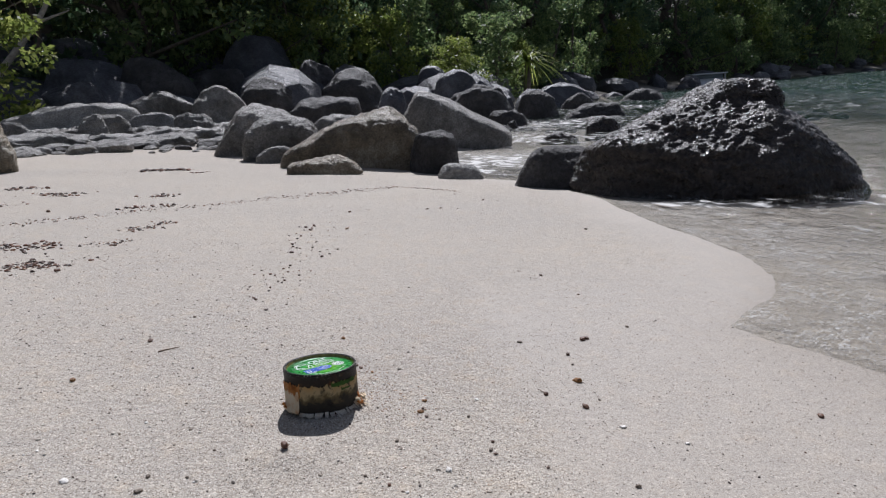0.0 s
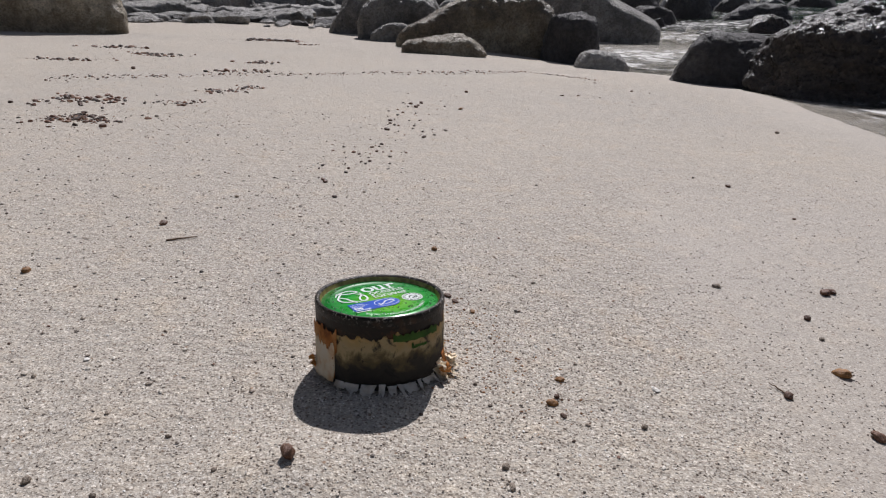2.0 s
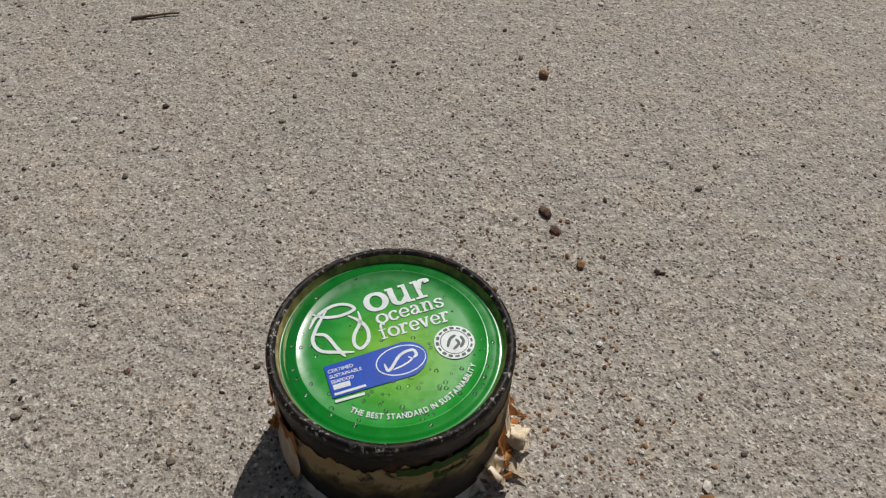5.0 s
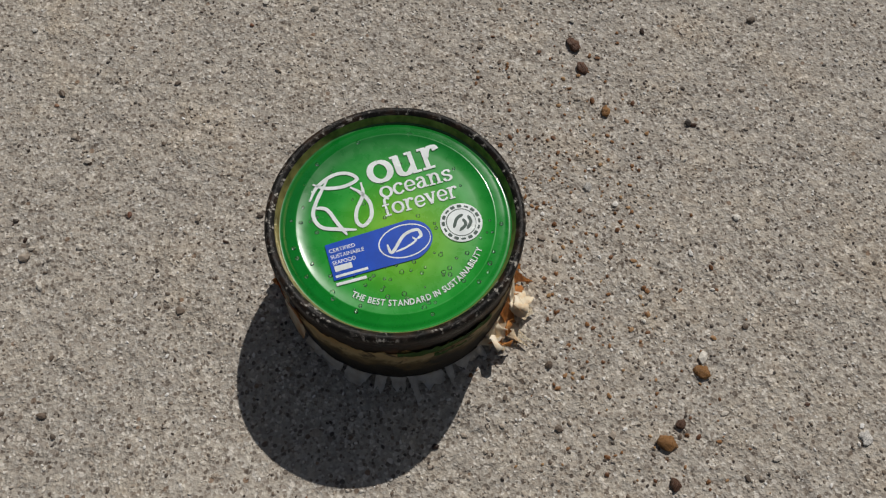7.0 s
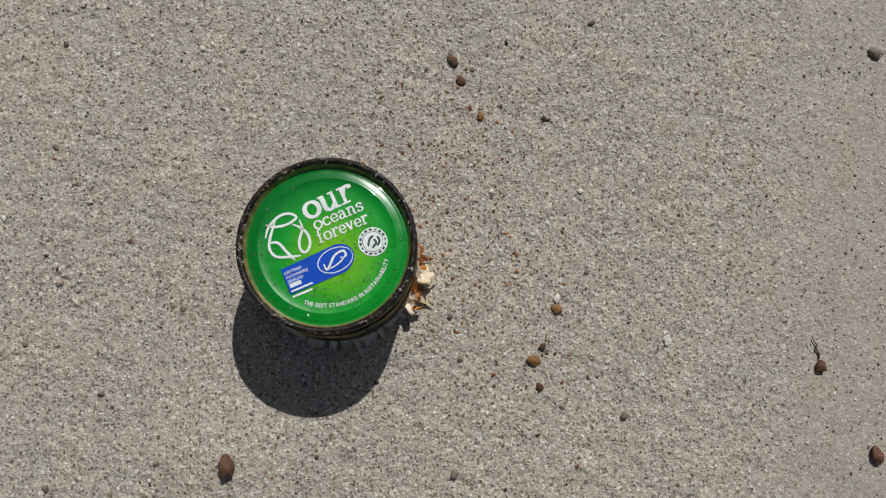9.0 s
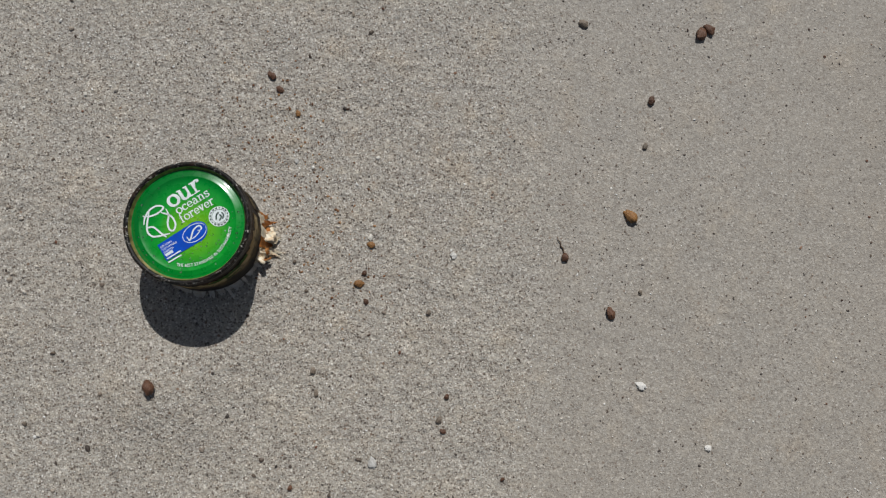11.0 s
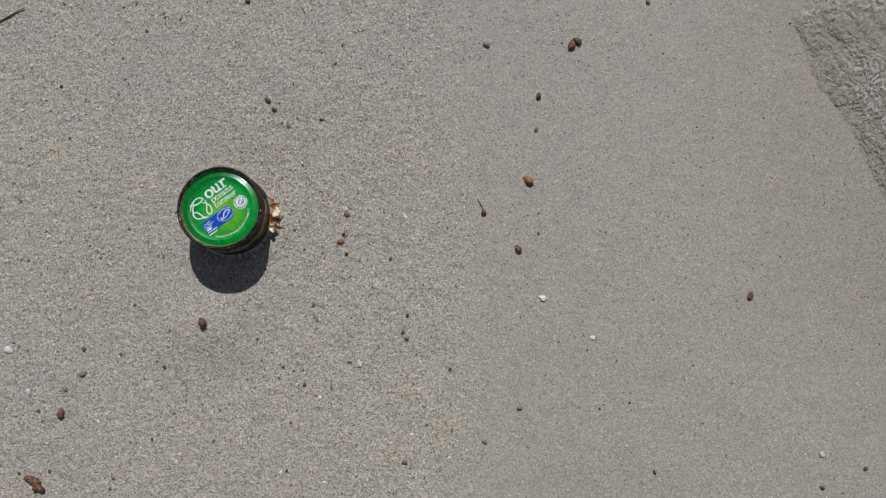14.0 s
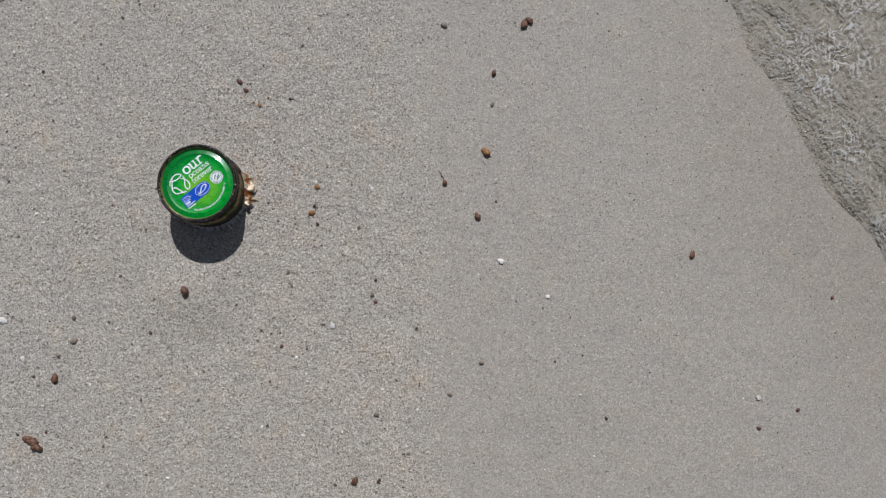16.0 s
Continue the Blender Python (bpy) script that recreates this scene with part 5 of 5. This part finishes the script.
# ---------------- seeds, pebbles and shell bits on the sand ----------------
def husk_material(name, a, b):
    k = Mat(name)
    info = k.n("ShaderNodeObjectInfo")
    p = k.pos(True)
    f = k.noise(p, 500.0, 5.0, 0.65)
    col = k.ramp(f, [(0.3, a), (0.7, b)])
    hsv = k.n("ShaderNodeHueSaturation")
    k.l(col, hsv.inputs["Color"])
    mr = k.n("ShaderNodeMapRange")
    k.l(info.outputs["Random"], mr.inputs[0])
    mr.inputs[3].default_value = 0.7
    mr.inputs[4].default_value = 1.35
    k.l(mr.outputs[0], hsv.inputs["Value"])
    return k.set(Base_Color=hsv.outputs[0], Roughness=0.5, Normal=k.bump(f, 0.5, 0.0006))


M_seed = husk_material("dark_seed_husk", (0.05, 0.022, 0.012), (0.19, 0.09, 0.048))
M_amber = husk_material("amber_seed", (0.15, 0.065, 0.015), (0.33, 0.165, 0.055))
M_pebble = husk_material("grey_pebble", (0.14, 0.105, 0.075), (0.30, 0.24, 0.18))
M_shell = husk_material("white_shell_chip", (0.50, 0.47, 0.42), (0.74, 0.71, 0.66))


def nugget(seed, shape, material, dent=0.12):
    bm = bmesh.new()
    bmesh.ops.create_icosphere(bm, subdivisions=3, radius=0.5)
    for v in bm.verts:
        d = v.co.normalized()
        r = 0.5 * (1 + dent * noise.noise(d * 1.7 + Vector((seed, 0, 0))) + dent * 0.5 * noise.noise(d * 4.5 + Vector((0, seed, 0))))
        if shape == "seed":
            r *= 1 + 0.22 * max(0, d.x) ** 6
        v.co = d * r
    me = bpy.data.meshes.new("nugget")
    bm.to_mesh(me)
    bm.free()
    me.polygons.foreach_set("use_smooth", [True] * len(me.polygons))
    me.materials.append(material)
    return me


STOCK = {"seed": [nugget(i, "seed", M_seed, 0.3) for i in range(4)], "amber": [nugget(i + 9, "seed", M_amber, 0.32) for i in range(3)],
         "pebble": [nugget(i + 20, "", M_pebble, 0.3) for i in range(3)], "shell": [nugget(i + 30, "", M_shell, 0.45) for i in range(3)]}
TEXT = {"seed": "dark brown dry seed lying on the sand", "amber": "amber-brown round seed on the sand", "pebble": "small grey-brown pebble on the sand", "shell": "white chip of shell or coral on the sand"}
prng = random.Random(12)


def drop(kind, x, y, size, turn=None, long=1.25):
    ob = new({"seed": "seed", "amber": "seed", "pebble": "pebble", "shell": "shell_chip"}[kind], prng.choice(STOCK[kind]))
    flat = 0.5 if kind == "shell" else prng.uniform(0.65, 0.9)
    long = long * prng.uniform(0.9, 1.25)
    turn = prng.uniform(0, 180) if turn is None else turn
    ob.matrix_world = TILT @ pose(x, y, size * flat * 0.27, prng.uniform(-12, 12), prng.uniform(-12, 12), turn) @ Matrix.Diagonal((size * long, size, size * flat, 1))
    return tagged(ob, TEXT[kind], "pebble" if kind == "pebble" else ("shell" if kind == "shell" else "seed"), "bits scattered on the sand")


S, A, P, H = "seed", "amber", "pebble", "shell"
BY_THE_TIN = [
    (S, 0.415, 0.058, 9.5), (S, 0.423, 0.060, 8), (S, 0.360, 0.015, 6), (P, 0.345, -0.019, 5), (A, 0.318, -0.070, 9), (S, 0.259, -0.088, 6.5), (S, 0.282, -0.139, 7),
    (P, 0.309, -0.129, 4), (A, 0.1165, -0.041, 5.5), (S, 0.106, -0.0605, 4), (A, 0.1005, -0.0675, 6.3), (S, 0.102, -0.082, 4.5), (P, 0.146, -0.102, 5), (P, 0.051, -0.122, 5.5),
    (P, 0.049, -0.139, 5), (S, 0.143, -0.167, 4), (P, 0.133, -0.182, 5.5), (S, 0.134, -0.191, 4), (H, 0.077, -0.200, 6.5), (S, 0.014, -0.201, 4), (P, 0.089, -0.315, 6),
    (S, 0.168, -0.237, 3), (P, -0.204, -0.112, 8), (P, -0.226, -0.121, 5.5)]
LOW_BEACH = [
    (S, -0.238, -0.145, 8), (H, 0.290, -0.198, 6), (H, 0.327, -0.257, 5), (S, 0.075, 0.106, 5.5), (S, 0.078, 0.094, 5), (H, -0.270, -0.062, 8), (H, 0.176, -0.065, 4),
    (A, 0.087, 0.072, 4.5), (H, 0.077, 0.036, 3.5), (H, 0.175, -0.064, 4), (P, 0.158, 0.122, 4), (H, 0.524, -0.461, 6), (P, -0.160, -0.105, 4), (H, -0.264, -0.111, 6),
    (S, 0.509, -0.272, 7), (P, 0.324, 0.089, 8), (P, 0.226, -0.302, 6), (P, 0.178, -0.323, 6.5), (S, 0.039, -0.378, 8), (S, 0.065, -0.388, 4.5), (S, 0.565, -0.492, 4),
    (S, 0.512, -0.495, 4), (S, 0.342, -0.417, 3.5), (S, 0.654, -0.381, 4), (S, 0.255, 1.192, 9)]
UP_BEACH = [
    (S, 0.257, 1.143, 10), (S, 0.283, 1.209, 9), (S, 0.268, 1.17, 7), (S, 0.447, 1.403, 10), (A, 0.354, 1.113, 10), (S, 0.169, 0.969, 9), (S, 0.146, 0.870, 9),
    (S, 0.201, 0.795, 8), (P, 0.225, 0.815, 7), (P, 0.257, 0.858, 8), (S, 0.099, 0.682, 6), (P, 0.114, 0.642, 6), (S, 0.078, 0.614, 6), (S, 0.041, 0.570, 5),
    (S, 0.002, 0.497, 7), (S, 0.697, 1.341, 8), (S, 0.745, 1.343, 8), (P, 0.791, 1.306, 6), (S, 0.956, 1.442, 8), (S, 0.929, 1.627, 8), (P, 0.994, 1.406, 6),
    (P, 0.951, 0.807, 10), (P, 0.542, 0.471, 5), (S, 0.565, 0.418, 7), (S, 0.552, 0.266, 4)]
SEED_TRAIL = [
    (A, -0.280, 0.214, 8), (P, -0.195, -0.087, 6), (S, -0.355, 0.915, 12), (S, -0.245, 1.160, 10), (S, -0.461, 1.885, 12), (P, 0.286, 0.451, 5), (P, -0.110, 0.435, 6),
    (S, -0.182, 0.336, 8), (A, 0.089, 0.220, 6), (P, 0.077, 0.238, 4), (P, 0.514, 0.078, 6)]
for kind, x, y, mm in BY_THE_TIN + LOW_BEACH + UP_BEACH + SEED_TRAIL:
    drop(kind, x, y, mm / 1000 * (0.75 if kind == P else 0.88))

drop(S, -0.0645, -0.103, 0.0085, turn=96, long=1.3).matrix_world = TILT @ pose(-0.0645, -0.103, 0.0125, -16, 6, 96) @ Matrix.Diagonal((0.0112, 0.0070, 0.0074, 1))

# twig and bark
M_twig = plain("dry_twig", (0.14, 0.09, 0.055), 0.85, 0, 0.35, 300.0, 0.6, 0.0006)
for x, y, a, L, r, label in [(-0.158, 0.284, 12, 0.030, 0.0011, "thin dry brown twig lying on the sand"), (0.2585, -0.077, 96, 0.013, 0.0006, "tiny dry stalk beside a seed on the sand")]:
    bm = bmesh.new()
    pp = Vector((-L / 2, 0, 0.001))
    for i in range(5):
        q = Vector((-L / 2 + L * (i + 1) / 5, prng.uniform(-0.0008, 0.0008), 0.0012 + prng.uniform(-0.0003, 0.0004)))
        limb(bm, pp, q, r * (1 - i * 0.1), r * (0.9 - i * 0.1), 6)
        pp = q
    ob = obj_from("twig", bm, M_twig)
    ob.matrix_world = TILT @ pose(x, y, 0, 0, 0, a)
    tagged(ob, label, "twig")
bm = bmesh.new()
for i in range(9):
    bmesh.ops.create_icosphere(bm, subdivisions=2, radius=0.5, matrix=pose(-0.009 + i * 0.0022, prng.uniform(-0.002, 0.002), 0.003, prng.uniform(-40, 40), 20, prng.uniform(0, 90)) @ Matrix.Diagonal((0.009, 0.006, 0.006, 1)))
ob = obj_from("bark_piece", bm, M_seed)
ob.matrix_world = TILT @ pose(-0.284, -0.205, 0, 0, 0, -68)
tagged(ob, "crumbly dark brown piece of bark on the sand", "bark")


def crumbs(name, count, seed, spread, sizes, material, label, fine=1, kind="stuff"):
    """Crumbs scattered by spread(rng) -> x, y on the beach, joined into one."""
    rng = np.random.RandomState(seed)
    src = bmesh.new()
    bmesh.ops.create_icosphere(src, subdivisions=fine, radius=1)
    base = np.array([v.co[:] for v in src.verts])
    tris = np.array([[v.index for v in f.verts] for f in src.faces])
    src.free()
    rot = np.array(TILT.to_3x3())
    cos, fcs = [], []
    for i in range(count):
        x, y = spread(rng)
        s = math.exp(rng.uniform(math.log(sizes[0]), math.log(sizes[1]))) / 2
        c = base * rng.uniform(0.65, 1.1, (len(base), 1)) * np.array([rng.uniform(0.9, 1.5), rng.uniform(0.7, 1.0), rng.uniform(0.45, 0.75)]) * s
        a = rng.uniform(0, 6.28)
        c = c @ np.array([[math.cos(a), math.sin(a), 0], [-math.sin(a), math.cos(a), 0], [0, 0, 1]])
        q = W(x, y)
        fcs.append(tris + len(cos) * len(base))
        cos.append(c @ rot.T + np.array([q.x, q.y, float(ground_z(q.x, q.y)) + s * 0.25]))
    me = bpy.data.meshes.new(name)
    me.from_pydata(np.concatenate(cos).tolist(), [], np.concatenate(fcs).tolist())
    me.materials.append(material)
    return tagged(new(name, me), label, "debris" if kind != "stuff" else "", kind=kind if kind == "stuff" else "")


def grain_material(name, stops):
    k = Mat(name)
    g = k.n("ShaderNodeNewGeometry")
    p = k.pos()
    col = k.ramp(g.outputs["Random Per Island"], stops)
    col = k.mix(1.0, col, k.ramp(k.noise(p, 900.0, 3.0), [(0.3, (0.8, 0.8, 0.8)), (0.7, (1.15, 1.15, 1.15))]), "MULTIPLY")
    return k.set(Base_Color=col, Roughness=0.6)


M_grains = grain_material("loose_sand_grains", [(0.0, (0.05, 0.04, 0.034)), (0.2, (0.17, 0.125, 0.09)), (0.38, (0.40, 0.33, 0.26)), (0.68, (0.56, 0.50, 0.42)), (0.88, (0.76, 0.71, 0.62)), (1.0, (0.88, 0.86, 0.82))])
M_crumbs = grain_material("brown_crumbs", [(0.0, (0.025, 0.013, 0.008)), (0.5, (0.075, 0.036, 0.020)), (0.8, (0.19, 0.08, 0.042)), (1.0, (0.30, 0.16, 0.09))])


def clear_of_tin(fn):
    def pick(rng):
        while True:
            x, y = fn(rng)
            if math.hypot(x, y) > 0.046:
                return x, y
    return pick


crumbs("sand_grains", 14000, 31, clear_of_tin(lambda r: (r.normal() * 0.16 + 0.05, r.normal() * 0.15 - 0.02)), (0.0007, 0.0018), M_grains, "coarse loose grains of sand and shell")
crumbs("sand_grains", 13000, 32, clear_of_tin(lambda r: (r.uniform(-0.4, 0.75), r.uniform(-0.55, 0.5))), (0.0008, 0.0022), M_grains, "coarse loose grains of sand and shell")
crumbs("beach_crumbs", 2200, 33, clear_of_tin(lambda r: (r.uniform(-0.9, 0.9), -0.45 + 2.9 * r.uniform(0, 1) ** 0.8)), (0.0009, 0.0032), M_crumbs, "dark crumbs of bark and seed on the sand")
LINE_X = [-0.62, -0.36, -0.10, 0.075, 0.28, 0.555, 0.82, 0.98]
LINE_Y = [1.62, 1.70, 1.78, 1.79, 1.88, 1.92, 1.985, 1.70]


def tide(rng):
    x = rng.uniform(-0.62, 0.98)
    return x, float(np.interp(x, LINE_X, LINE_Y)) + rng.normal() * 0.03


def track(rng):
    t = rng.uniform(0, 1)
    return float(np.interp(t, [0, 0.5, 1], [0.02, 0.15, 0.30])) + rng.normal() * 0.035, float(np.interp(t, [0, 0.5, 1], [0.45, 0.85, 1.25])) + rng.normal() * 0.05


crumbs("tide_line", 420, 34, tide, (0.003, 0.010), M_crumbs, "thin dark tide line of crumbs on the sand")
crumbs("seed_trail", 70, 35, track, (0.003, 0.009), M_crumbs, "trail of dark crumbs across the sand")
CL = "low heap of brown clods and dry plant bits on the sand"
for i, (x, y, wx_, wy_, n, big_) in enumerate([(-0.46, 1.24, 0.07, 0.07, 60, 0.02), (-0.42, 1.00, 0.06, 0.05, 60, 0.018), (-0.37, 0.97, 0.03, 0.02, 16, 0.014), (-0.17, 1.40, 0.045, 0.05, 34, 0.016),
                                               (-0.12, 1.47, 0.03, 0.03, 20, 0.015), (-0.15, 1.84, 0.06, 0.03, 26, 0.022), (-0.09, 2.14, 0.06, 0.04, 34, 0.022), (-0.47, 2.40, 0.08, 0.04, 40, 0.025), (-0.65, 2.66, 0.08, 0.05, 34, 0.03),
                                               (-0.066, 3.16, 0.10, 0.04, 60, 0.04), (0.11, 2.98, 0.04, 0.02, 14, 0.02), (-0.70, 2.14, 0.08, 0.04, 40, 0.022), (-0.26, 1.20, 0.05, 0.03, 26, 0.014), (-0.45, 2.33, 0.05, 0.02, 20, 0.02)]):
    crumbs("debris_heap", n * 2, 50 + i, lambda r, x=x, y=y, a=wx_, b=wy_: (x + r.normal() * a * 0.7, y + r.normal() * b * 0.6), (0.0025, big_ * 0.7), M_crumbs, CL, 2)


# coarser clods on the dry side and rusty specks by the tin
crumbs("sand_clods", 2200, 36, clear_of_tin(lambda r: (-0.75 + 0.9 * r.uniform(0, 1) ** 1.3, -0.4 + 1.5 * r.uniform(0, 1) ** 1.2)), (0.0018, 0.0048), M_grains, "pale crumbly clods of coarse sand")
M_rust_specks = grain_material("rust_specks", [(0.0, (0.12, 0.045, 0.015)), (0.6, (0.30, 0.14, 0.05)), (1.0, (0.45, 0.28, 0.13))])
crumbs("rust_specks", 330, 37, clear_of_tin(lambda r: (0.068 + r.normal() * 0.022, 0.03 + r.normal() * 0.05)), (0.0008, 0.0026), M_rust_specks, "rusty orange specks flaked from the tin")
crumbs("rust_specks", 40, 38, clear_of_tin(lambda r: (0.105 + r.normal() * 0.015, -0.06 + r.normal() * 0.02)), (0.0008, 0.0024), M_rust_specks, "rusty orange specks flaked from the tin")
